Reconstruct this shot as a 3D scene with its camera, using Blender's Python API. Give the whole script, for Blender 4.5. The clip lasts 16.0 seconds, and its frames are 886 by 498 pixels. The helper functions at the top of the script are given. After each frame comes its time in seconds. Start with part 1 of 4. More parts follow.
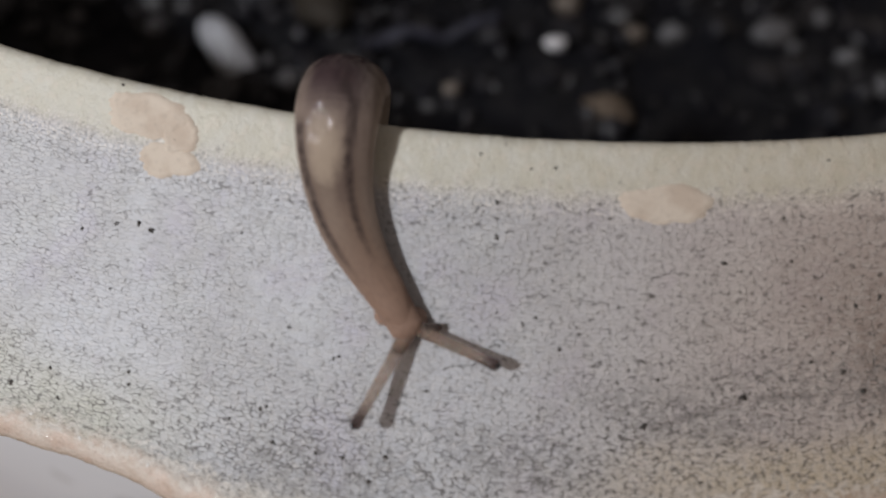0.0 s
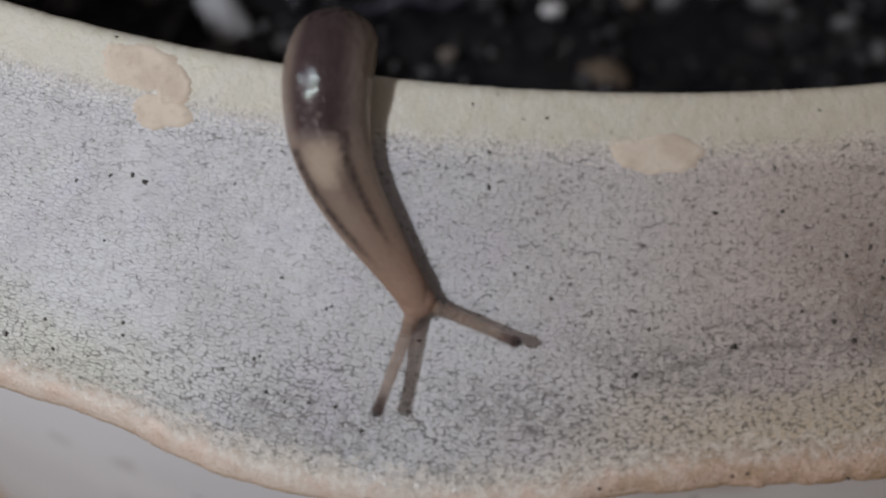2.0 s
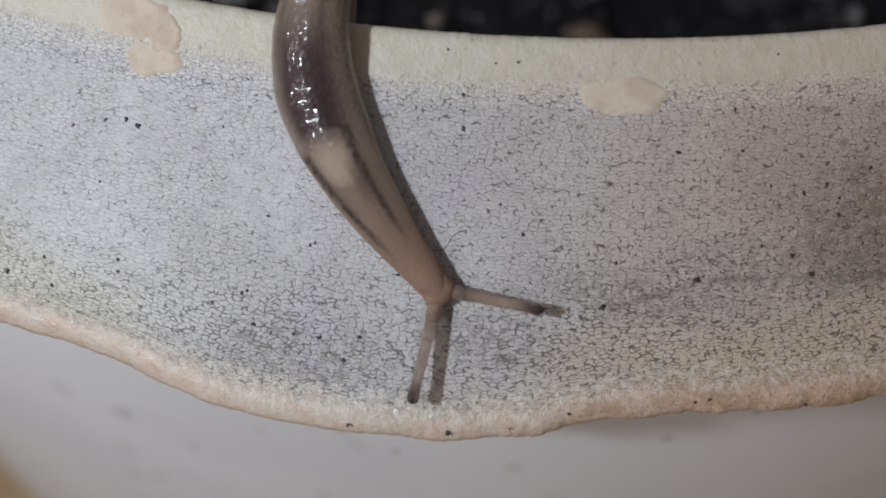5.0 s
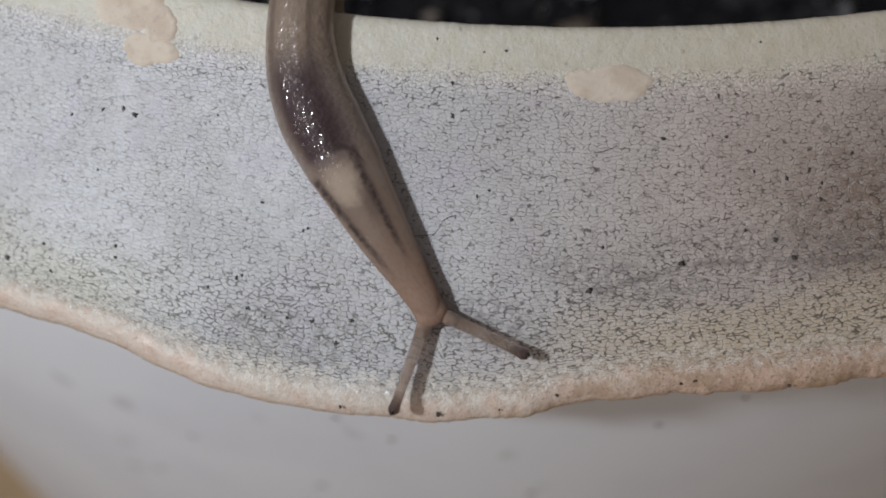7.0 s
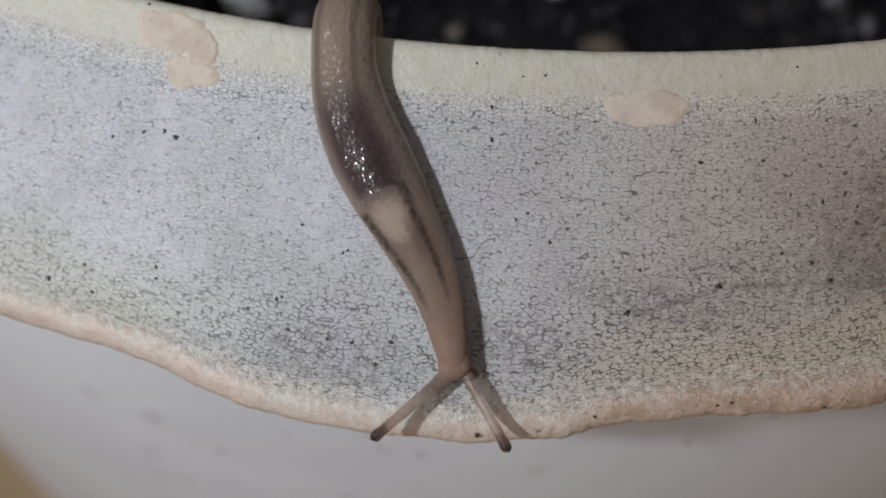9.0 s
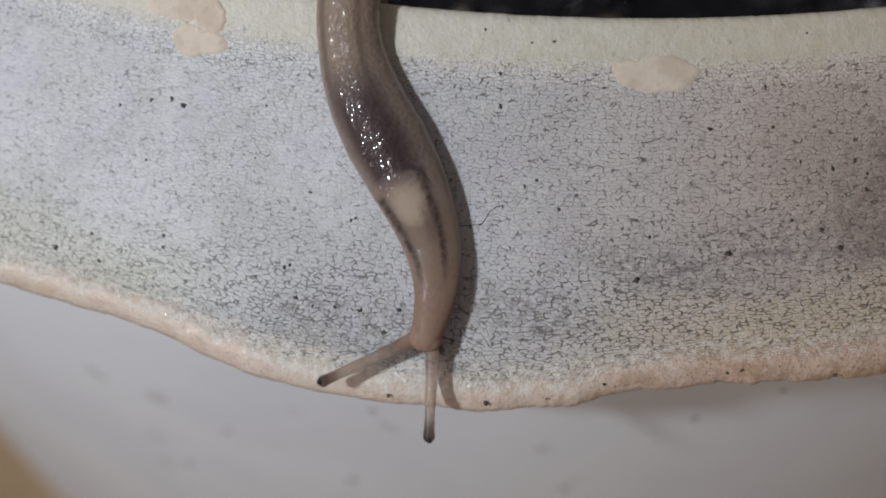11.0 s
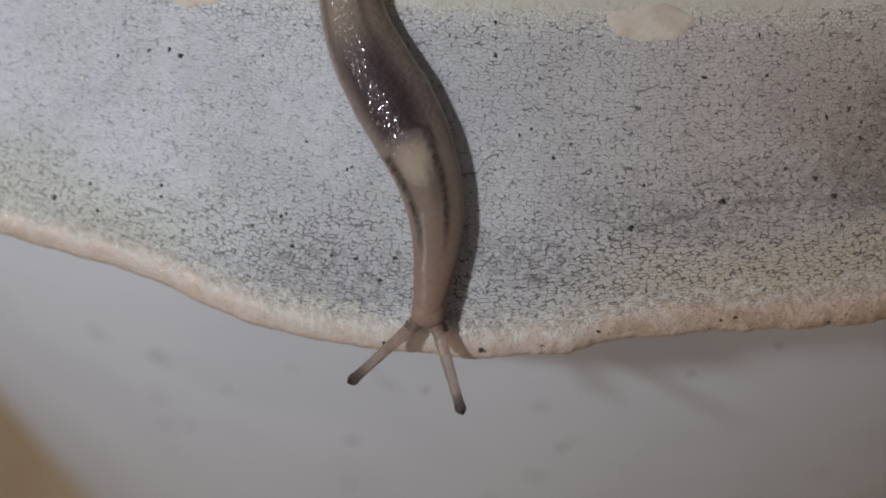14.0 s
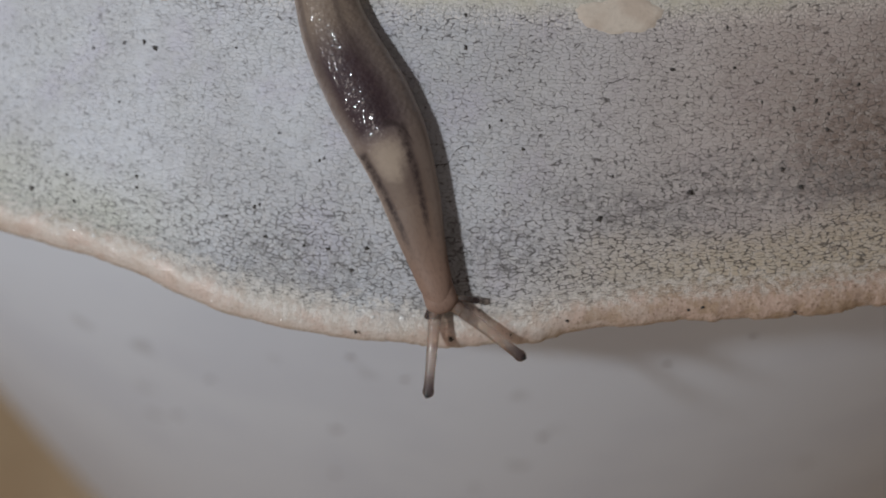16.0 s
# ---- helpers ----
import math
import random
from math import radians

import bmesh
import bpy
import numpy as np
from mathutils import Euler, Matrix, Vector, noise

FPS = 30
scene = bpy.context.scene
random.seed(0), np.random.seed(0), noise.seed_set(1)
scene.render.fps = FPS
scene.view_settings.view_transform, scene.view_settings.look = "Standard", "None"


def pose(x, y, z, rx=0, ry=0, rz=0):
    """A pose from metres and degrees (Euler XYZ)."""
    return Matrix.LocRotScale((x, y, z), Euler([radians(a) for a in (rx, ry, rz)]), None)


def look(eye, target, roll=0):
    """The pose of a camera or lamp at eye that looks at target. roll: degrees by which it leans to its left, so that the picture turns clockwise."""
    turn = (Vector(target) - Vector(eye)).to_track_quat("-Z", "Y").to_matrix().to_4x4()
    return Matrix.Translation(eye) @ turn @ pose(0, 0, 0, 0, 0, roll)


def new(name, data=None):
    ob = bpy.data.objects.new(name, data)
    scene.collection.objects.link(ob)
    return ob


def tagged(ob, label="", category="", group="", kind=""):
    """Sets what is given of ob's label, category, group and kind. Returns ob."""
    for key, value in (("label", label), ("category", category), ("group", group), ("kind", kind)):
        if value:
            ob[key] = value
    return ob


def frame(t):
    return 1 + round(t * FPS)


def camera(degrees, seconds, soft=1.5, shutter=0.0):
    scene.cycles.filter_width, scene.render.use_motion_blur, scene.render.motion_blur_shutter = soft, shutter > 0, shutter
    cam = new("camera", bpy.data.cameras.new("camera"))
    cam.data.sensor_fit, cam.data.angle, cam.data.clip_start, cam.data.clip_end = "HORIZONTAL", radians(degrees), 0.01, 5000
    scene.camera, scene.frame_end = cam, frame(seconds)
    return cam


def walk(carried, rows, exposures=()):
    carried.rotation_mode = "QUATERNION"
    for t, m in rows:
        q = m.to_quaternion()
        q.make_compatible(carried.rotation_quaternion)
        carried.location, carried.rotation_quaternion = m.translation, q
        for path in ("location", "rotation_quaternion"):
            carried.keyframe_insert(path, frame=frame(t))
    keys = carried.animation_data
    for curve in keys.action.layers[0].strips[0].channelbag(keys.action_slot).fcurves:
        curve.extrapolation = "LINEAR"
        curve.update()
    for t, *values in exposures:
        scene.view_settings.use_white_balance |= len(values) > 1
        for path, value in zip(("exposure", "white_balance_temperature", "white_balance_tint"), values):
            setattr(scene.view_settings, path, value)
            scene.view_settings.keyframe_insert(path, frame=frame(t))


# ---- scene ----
cam = camera(45.0, 16.0, soft=1.85)
cam.data.dof.use_dof = True
cam.data.dof.focus_distance = 0.0750
cam.data.dof.aperture_fstop = 15.0
PATH = [
    (0, pose(-0.00368, -0.03049, 0.26352, 32.602, -0.809, -0.087)),
    (0.5, pose(-0.00362, -0.03069, 0.26370, 32.486, -0.724, -0.051)),
    (1, pose(-0.00360, -0.03230, 0.26277, 32.283, -0.732, -0.041)),
    (1.5, pose(-0.00277, -0.03294, 0.26195, 32.269, -0.677, -0.089)),
    (2, pose(-0.00293, -0.03279, 0.26242, 32.018, -0.624, -0.035)),
    (2.5, pose(-0.00306, -0.03313, 0.26208, 31.808, -0.570, -0.027)),
    (3, pose(-0.00321, -0.03329, 0.26267, 31.674, -0.591, -0.049)),
    (3.5, pose(-0.00179, -0.03431, 0.26260, 31.572, -0.527, -0.070)),
    (4, pose(-0.00181, -0.03533, 0.26392, 31.398, -0.524, -0.067)),
    (6.5, pose(0.00033, -0.04064, 0.26327, 32.021, 0.027, 0.072)),
    (7, pose(0.00000, -0.04012, 0.26421, 32.001, -0.003, 0.000)),
    (7.5, pose(0.00017, -0.04006, 0.26426, 32.013, -0.101, -0.064)),
    (8, pose(-0.00169, -0.03929, 0.26491, 32.007, 0.090, 0.162)),
    (8.5, pose(-0.00256, -0.03895, 0.26582, 31.958, -0.043, 0.109)),
    (11, pose(-0.00320, -0.04136, 0.26387, 32.377, 0.065, 0.113)),
    (11.5, pose(-0.00500, -0.04165, 0.26393, 32.300, 0.242, 0.368)),
    (12, pose(-0.00576, -0.04171, 0.26478, 32.181, 0.165, 0.285)),
    (12.5, pose(-0.00445, -0.04214, 0.26496, 32.119, 0.162, 0.241)),
    (13, pose(-0.00378, -0.04294, 0.26356, 31.986, 0.114, 0.171)),
    (13.5, pose(-0.00262, -0.04349, 0.26319, 31.968, 0.192, 0.212)),
    (14, pose(-0.00249, -0.04394, 0.26288, 31.654, 0.312, 0.250)),
    (14.5, pose(-0.00178, -0.04437, 0.26297, 31.504, 0.545, 0.430)),
    (15, pose(-0.00140, -0.04445, 0.26306, 31.487, 0.482, 0.357)),
    (15.5, pose(-0.00008, -0.04434, 0.26315, 31.617, 0.534, 0.430)),
    (16, pose(-0.00003, -0.04450, 0.26354, 31.236, 0.514, 0.438)),
]
walk(cam, PATH, exposures=[
    (0, 0.0, 6780, 12.5), (1, 0.0, 6760, 12.5), (2, -0.16, 6640, 12), (3, -0.15, 6620, 11.5), (4, -0.07, 6580, 10), (7, 0.02, 6540, 10),
    (8.5, -0.03, 6530, 10), (11.5, -0.01, 6520, 10), (12.5, -0.02, 6500, 10), (13, -0.05, 6500, 10), (13.5, -0.23, 6500, 10), (14.5, -0.27, 6490, 10), (16, -0.25, 6490, 10)])

# ---- light: a small cool-white torch held beside the lens, faint ambient light, an added fill lamp ----
world = bpy.data.worlds.new("world")
scene.world = world
world.use_nodes = True
world.node_tree.nodes["Background"].inputs["Color"].default_value = (1.0, 0.89, 0.83, 1)
world.node_tree.nodes["Background"].inputs["Strength"].default_value = 0.14
torch = bpy.data.lights.new("torch", "AREA")
torch.shape, torch.size, torch.energy, torch.color = "DISK", 0.0164, 0.305, (0.884, 0.945, 1.0)
torch_ob = new("torch", torch)
torch_ob.matrix_world = look((-0.135, -0.075, 0.349), (0.0, 0.0, 0.200))
# unseen fill lamp, added to brighten the pot wall and soften the shadows
fill_lamp = bpy.data.lights.new("fill_lamp", "AREA")
fill_lamp.shape, fill_lamp.size, fill_lamp.size_y, fill_lamp.energy, fill_lamp.color = "RECTANGLE", 0.4, 0.4, 2.3, (1.0, 0.90, 0.82)
new("fill_lamp", fill_lamp).matrix_world = look((-0.90, -0.95, 0.85), (0.0, 0.0, 0.19))

# ---- plan, in metres ----
MM = 0.001
AX, AY = 0.01114, 0.13794      # the pot's axis
RL = 0.12548                   # radius of the lip
FLOOR_Z, SOIL_Z, BODY_R = -0.08, 0.1725, 0.1405


# ---- materials ----
def material(name):
    m = bpy.data.materials.new(name)
    m.use_nodes = True
    nt = m.node_tree
    return m, nt, nt.nodes["Principled BSDF"]


def node(nt, kind, **inputs):
    n = nt.nodes.new(kind)
    for key, value in inputs.items():
        n.inputs[key.replace("_", " ")].default_value = value
    return n


def link(nt, a, b):
    nt.links.new(a, b)


def math_node(nt, op, a, b=None, clamp=False):
    n = nt.nodes.new("ShaderNodeMath")
    n.operation, n.use_clamp = op, clamp
    for i, v in enumerate((a, b)):
        if v is None:
            continue
        if isinstance(v, (int, float)):
            n.inputs[i].default_value = v
        else:
            link(nt, v, n.inputs[i])
    return n.outputs[0]


def ramp(nt, fac, stops, interpolation="LINEAR"):
    n = nt.nodes.new("ShaderNodeValToRGB")
    cr = n.color_ramp
    cr.interpolation = interpolation
    while len(cr.elements) < len(stops):
        cr.elements.new(0.5)
    for e, (pos, c) in zip(cr.elements, stops):
        e.position = pos
        e.color = (c, c, c, 1) if isinstance(c, (int, float)) else (*c, 1)
    link(nt, fac, n.inputs["Fac"])
    return n.outputs["Color"]


def step(nt, value, lo, hi):
    """0 below lo, 1 above hi, smooth between."""
    n = nt.nodes.new("ShaderNodeMapRange")
    n.interpolation_type = "SMOOTHSTEP"
    link(nt, value, n.inputs["Value"])
    n.inputs["From Min"].default_value, n.inputs["From Max"].default_value = lo, hi
    return n.outputs["Result"]


def blend(nt, fac, a, b, mode="MIX"):
    n = nt.nodes.new("ShaderNodeMix")
    n.data_type, n.blend_type = "RGBA", mode
    ins = {"f": n.inputs[0], "a": n.inputs[6], "b": n.inputs[7]}
    for key, v in (("f", fac), ("a", a), ("b", b)):
        if isinstance(v, (int, float)):
            ins[key].default_value = v
        elif isinstance(v, tuple):
            ins[key].default_value = (*v, 1)
        else:
            link(nt, v, ins[key])
    return n.outputs[2]


def noise_tex(nt, vector, scale, detail=3.0, rough=0.55):
    n = node(nt, "ShaderNodeTexNoise", Scale=scale, Detail=detail, Roughness=rough)
    link(nt, vector, n.inputs["Vector"])
    return n.outputs["Fac"]


def voronoi(nt, vector, scale, feature="F1", out="Distance", rnd=1.0):
    n = node(nt, "ShaderNodeTexVoronoi", Scale=scale, Randomness=rnd)
    n.feature = feature
    link(nt, vector, n.inputs["Vector"])
    return n.outputs[out]


def bump(nt, bsdf, height, distance, strength=1.0, under=None):
    n = node(nt, "ShaderNodeBump", Distance=distance, Strength=strength)
    link(nt, height, n.inputs["Height"])
    if under is not None:
        link(nt, under, n.inputs["Normal"])
    link(nt, n.outputs["Normal"], bsdf.inputs["Normal"])
    return n.outputs["Normal"]


def warped(nt, co, scale, amount):
    n = node(nt, "ShaderNodeTexNoise", Scale=scale, Detail=2.0)
    link(nt, co, n.inputs["Vector"])
    s = nt.nodes.new("ShaderNodeVectorMath")
    s.operation = "MULTIPLY_ADD"
    link(nt, n.outputs["Color"], s.inputs[0])
    s.inputs[1].default_value = (amount, amount, amount)
    link(nt, co, s.inputs[2])
    return s.outputs[0]


def mp_co(nt, co, sx, sy):
    n = nt.nodes.new("ShaderNodeMapping")
    n.inputs["Scale"].default_value = (sx, sy, 1.0)
    link(nt, co, n.inputs["Vector"])
    return n.outputs[0]


def glaze_material():
    """Crazed white glaze on the rim: u runs round the pot, v across the rim, both in millimetres / 100."""
    m, nt, bsdf = material("crazed_glaze")
    tc = nt.nodes.new("ShaderNodeTexCoord")
    sep = nt.nodes.new("ShaderNodeSeparateXYZ")
    link(nt, tc.outputs["UV"], sep.inputs[0])
    u = math_node(nt, "MULTIPLY", sep.outputs["X"], 100.0)
    v = math_node(nt, "MULTIPLY", sep.outputs["Y"], 100.0)
    comb = nt.nodes.new("ShaderNodeCombineXYZ")
    link(nt, u, comb.inputs[0])
    link(nt, v, comb.inputs[1])
    co = comb.outputs[0]                       # millimetres on the rim
    solid = nt.nodes.new("ShaderNodeVectorMath")
    solid.operation = "SCALE"
    link(nt, tc.outputs["Object"], solid.inputs[0])
    solid.inputs["Scale"].default_value = 1000.0
    co3 = solid.outputs[0]                     # millimetres in space
    lumps = noise_tex(nt, co3, 1.3, 4, 0.62)
    pits = noise_tex(nt, co3, 4.2, 3, 0.6)
    big = noise_tex(nt, co, 0.11, 3)
    mid = noise_tex(nt, co, 0.6, 4, 0.6)
    fine = noise_tex(nt, co, 5.0, 4, 0.65)
    # base glaze
    col = blend(nt, step(nt, big, 0.40, 0.62), (0.585, 0.61, 0.655), (0.515, 0.53, 0.56))
    col = blend(nt, math_node(nt, "MULTIPLY", step(nt, mid, 0.50, 0.72), 0.5), col, (0.44, 0.45, 0.47))
    col = blend(nt, math_node(nt, "MULTIPLY", step(nt, fine, 0.5, 0.8), 0.3), col, (0.68, 0.68, 0.68))
    drift = noise_tex(nt, co, 0.21, 3, 0.6)
    col = blend(nt, math_node(nt, "MULTIPLY", step(nt, drift, 0.50, 0.68), 0.45), col, (0.545, 0.53, 0.645))
    col = blend(nt, math_node(nt, "MULTIPLY", math_node(nt, "SUBTRACT", 1.0, step(nt, drift, 0.30, 0.46)), 0.35), col, (0.57, 0.60, 0.585))
    vj = math_node(nt, "ADD", v, math_node(nt, "MULTIPLY", math_node(nt, "SUBTRACT", mid, 0.5), 2.2))
    vs = math_node(nt, "ADD", v, math_node(nt, "MULTIPLY", math_node(nt, "SUBTRACT", mid, 0.5), 0.9))
    vb = math_node(nt, "ADD", vj, math_node(nt, "MULTIPLY", math_node(nt, "SUBTRACT", big, 0.5), 5.0))
    right = step(nt, math_node(nt, "ADD", u, math_node(nt, "MULTIPLY", math_node(nt, "SUBTRACT", mid, 0.5), 8.0)), -14.0, 10.0)
    left = math_node(nt, "SUBTRACT", 1.0, step(nt, u, -36.0, -26.0))
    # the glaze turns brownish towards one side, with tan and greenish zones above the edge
    # this brown also puts the light's warm falloff into the glaze colour
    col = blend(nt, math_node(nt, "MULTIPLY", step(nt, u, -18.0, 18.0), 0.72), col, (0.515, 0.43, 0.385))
    def soft_spot(u0, v0, du, dv):
        x = math_node(nt, "POWER", math_node(nt, "DIVIDE", math_node(nt, "SUBTRACT", u, u0), du), 2.0)
        y = math_node(nt, "POWER", math_node(nt, "DIVIDE", math_node(nt, "SUBTRACT", v, v0), dv), 2.0)
        return math_node(nt, "SUBTRACT", 1.0, step(nt, math_node(nt, "ADD", math_node(nt, "ADD", x, y), math_node(nt, "MULTIPLY", math_node(nt, "SUBTRACT", mid, 0.5), 0.9)), -0.2, 1.0))
    col = blend(nt, math_node(nt, "MULTIPLY", soft_spot(20.79, 11.00, 10, 6), 0.86), col, (0.21, 0.155, 0.125))
    col = blend(nt, math_node(nt, "MULTIPLY", soft_spot(14.07, 8.25, 8, 4.5), 0.32), col, (0.21, 0.155, 0.125))
    col = blend(nt, math_node(nt, "MULTIPLY", soft_spot(21.56, 5.38, 5, 2.5), 0.35), col, (0.21, 0.155, 0.125))
    tan = math_node(nt, "MULTIPLY", step(nt, math_node(nt, "ADD", vb, math_node(nt, "MULTIPLY", right, 1.5)), 15.0, 18.5), right)
    col = blend(nt, math_node(nt, "MULTIPLY", tan, 0.85), col, (0.60, 0.53, 0.41))
    green = math_node(nt, "MULTIPLY", step(nt, vb, 12.5, 18.0), left)
    col = blend(nt, math_node(nt, "MULTIPLY", green, 0.7), col, (0.58, 0.59, 0.49))
    col = blend(nt, math_node(nt, "MULTIPLY", step(nt, vb, 18.0, 20.5), 0.7), col, (0.62, 0.57, 0.47))
    flat_spots = math_node(nt, "SUBTRACT", 1.0, step(nt, voronoi(nt, warped(nt, mp_co(nt, co, 0.55, 1.1), 1.2, 0.5), 0.9), 0.16, 0.30))
    flat_spots = math_node(nt, "MULTIPLY", math_node(nt, "MULTIPLY", flat_spots, step(nt, noise_tex(nt, co, 0.35, 2), 0.50, 0.62)), step(nt, u, -4.0, 12.0))
    col = blend(nt, math_node(nt, "MULTIPLY", flat_spots, 0.6), col, (0.17, 0.135, 0.115))
    # creamy band of the lip, with a pale flaky line where the crazing begins
    cream = math_node(nt, "SUBTRACT", 1.0, step(nt, math_node(nt, "ADD", vs, math_node(nt, "MULTIPLY", math_node(nt, "SUBTRACT", fine, 0.5), 1.1)), 2.3, 3.3))
    col = blend(nt, cream, col, blend(nt, step(nt, mid, 0.35, 0.7), (0.60, 0.585, 0.495), (0.65, 0.648, 0.585)))
    col = blend(nt, math_node(nt, "MULTIPLY", math_node(nt, "MULTIPLY", cream, step(nt, lumps, 0.50, 0.66)), 0.40), col, (0.69, 0.635, 0.55))
    col = blend(nt, math_node(nt, "MULTIPLY", math_node(nt, "MULTIPLY", cream, step(nt, pits, 0.56, 0.70)), 0.38), col, (0.43, 0.41, 0.36))
    flaky = math_node(nt, "SUBTRACT", 1.0, step(nt, math_node(nt, "ABSOLUTE", math_node(nt, "SUBTRACT", vs, 3.0)), 0.2, 1.1))
    col = blend(nt, math_node(nt, "MULTIPLY", math_node(nt, "MULTIPLY", flaky, step(nt, fine, 0.45, 0.6)), 0.8), col, (0.82, 0.79, 0.75))
    # crackle lines, finer above, wider and dirtier towards the hollow above the edge
    hollow = math_node(nt, "MULTIPLY", step(nt, math_node(nt, "ADD", vb, math_node(nt, "MULTIPLY", right, 2.8)), 10.5, 17.5), math_node(nt, "SUBTRACT", 1.0, step(nt, vj, 19.6, 20.8)))
    wv = warped(nt, warped(nt, co, 1.9, 0.30), 6.5, 0.10)
    mp = nt.nodes.new("ShaderNodeMapping")
    mp.inputs["Scale"].default_value = (0.94, 2.55, 1.0)
    link(nt, wv, mp.inputs["Vector"])
    edge = voronoi(nt, mp.outputs[0], 1.88, "DISTANCE_TO_EDGE", rnd=0.88)
    cell = voronoi(nt, mp.outputs[0], 1.88, "F1", "Color", rnd=0.88)
    begin = math_node(nt, "SUBTRACT", 1.0, step(nt, math_node(nt, "ABSOLUTE", math_node(nt, "SUBTRACT", vs, 3.9)), 0.4, 1.5))
    wear = noise_tex(nt, co, 3.4, 3, 0.7)
    wide = math_node(nt, "ADD", math_node(nt, "MULTIPLY", hollow, 0.030), math_node(nt, "MULTIPLY", step(nt, wear, 0.46, 0.70), 0.14))
    wide = math_node(nt, "ADD", wide, 0.042)
    thin = math_node(nt, "DIVIDE", edge, wide)
    line = math_node(nt, "SUBTRACT", 1.0, step(nt, thin, 0.2, 1.0))
    gaps = step(nt, noise_tex(nt, co, 2.4, 3, 0.65), 0.38, 0.58)
    spread = step(nt, noise_tex(nt, co, 0.16, 2), 0.28, 0.56)
    spread = math_node(nt, "MAXIMUM", math_node(nt, "MULTIPLY", spread, 0.5), math_node(nt, "MULTIPLY", step(nt, math_node(nt, "ADD", u, math_node(nt, "MULTIPLY", big, 12.0)), -26.0, 2.0), 0.8))
    spread = math_node(nt, "MAXIMUM", spread, math_node(nt, "MAXIMUM", 0.22, math_node(nt, "MULTIPLY", hollow, 0.7)))
    spread = math_node(nt, "MAXIMUM", spread, math_node(nt, "MULTIPLY", begin, 0.85))
    spread = math_node(nt, "MULTIPLY", spread, math_node(nt, "ADD", 0.72, math_node(nt, "MULTIPLY", step(nt, math_node(nt, "ADD", u, math_node(nt, "MULTIPLY", big, 10.0)), -33.0, -14.0), 0.28)))
    zone = math_node(nt, "MULTIPLY", step(nt, vs, 1.5, 3.2), math_node(nt, "SUBTRACT", 1.0, step(nt, vj, 19.4, 20.4)))
    cracks = math_node(nt, "MULTIPLY", math_node(nt, "MULTIPLY", line, gaps), spread)
    cracks = math_node(nt, "MULTIPLY", cracks, zone, True)
    # each cell of glaze a shade of its own
    tone = nt.nodes.new("ShaderNodeSeparateColor")
    link(nt, cell, tone.inputs[0])
    col = blend(nt, math_node(nt, "MULTIPLY", math_node(nt, "MULTIPLY", step(nt, tone.outputs[0], 0.35, 1.0), zone), 0.22), col, (0.66, 0.655, 0.65))
    col = blend(nt, math_node(nt, "MULTIPLY", math_node(nt, "MULTIPLY", step(nt, tone.outputs[1], 0.55, 1.0), zone), 0.12), col, (0.30, 0.285, 0.275))
    # flakes lifting along the cracks, lit lips painted pale; short dashes packed with dirt
    lift = math_node(nt, "SUBTRACT", step(nt, edge, 0.03, 0.09), step(nt, edge, 0.12, 0.24))
    lift = math_node(nt, "MULTIPLY", math_node(nt, "MULTIPLY", lift, spread), math_node(nt, "MULTIPLY", zone, step(nt, noise_tex(nt, co, 1.7, 3, 0.6), 0.42, 0.62)))
    col = blend(nt, math_node(nt, "MULTIPLY", lift, math_node(nt, "ADD", 0.5, math_node(nt, "MULTIPLY", hollow, 0.3))), col, (0.75, 0.725, 0.70))
    packed = math_node(nt, "MULTIPLY", math_node(nt, "SUBTRACT", 1.0, step(nt, edge, 0.08, 0.17)), step(nt, math_node(nt, "ADD", noise_tex(nt, mp.outputs[0], 1.6, 2, 0.5), math_node(nt, "MULTIPLY", hollow, 0.085)), 0.58, 0.65))
    packed = math_node(nt, "MULTIPLY", math_node(nt, "MULTIPLY", packed, zone), math_node(nt, "ADD", 0.4, math_node(nt, "MULTIPLY", spread, 0.6)))
    col = blend(nt, math_node(nt, "MULTIPLY", cracks, math_node(nt, "ADD", 0.70, math_node(nt, "MULTIPLY", hollow, 0.09))), col, (0.085, 0.073, 0.066))
    col = blend(nt, math_node(nt, "MULTIPLY", packed, 0.78), col, (0.055, 0.047, 0.043))
    # dirt lodged in the cracks towards the hollow above the edge
    speck = voronoi(nt, wv, 2.1)
    speck = math_node(nt, "SUBTRACT", 1.0, step(nt, speck, 0.10, 0.26))
    speck = math_node(nt, "MULTIPLY", speck, step(nt, noise_tex(nt, co, 1.1, 3, 0.7), 0.46, 0.60))
    dots = math_node(nt, "SUBTRACT", 1.0, step(nt, voronoi(nt, wv, 0.55), 0.05, 0.10))
    grime = math_node(nt, "MAXIMUM", math_node(nt, "MULTIPLY", speck, math_node(nt, "MULTIPLY", hollow, spread)), math_node(nt, "MULTIPLY", dots, 0.4), True)
    col = blend(nt, math_node(nt, "MULTIPLY", grime, 0.85), col, (0.09, 0.08, 0.07))
    # grey smear in the hollow, and the crease's shade painted as a thin line
    def blot(u0, v0, du, dv, tilt):
        x = math_node(nt, "SUBTRACT", u, u0)
        y = math_node(nt, "SUBTRACT", math_node(nt, "SUBTRACT", v, v0), math_node(nt, "MULTIPLY", x, tilt))
        r = math_node(nt, "ADD", math_node(nt, "POWER", math_node(nt, "DIVIDE", x, du), 2.0), math_node(nt, "POWER", math_node(nt, "DIVIDE", y, dv), 2.0))
        return math_node(nt, "SUBTRACT", 1.0, step(nt, r, 0.0, 1.0))
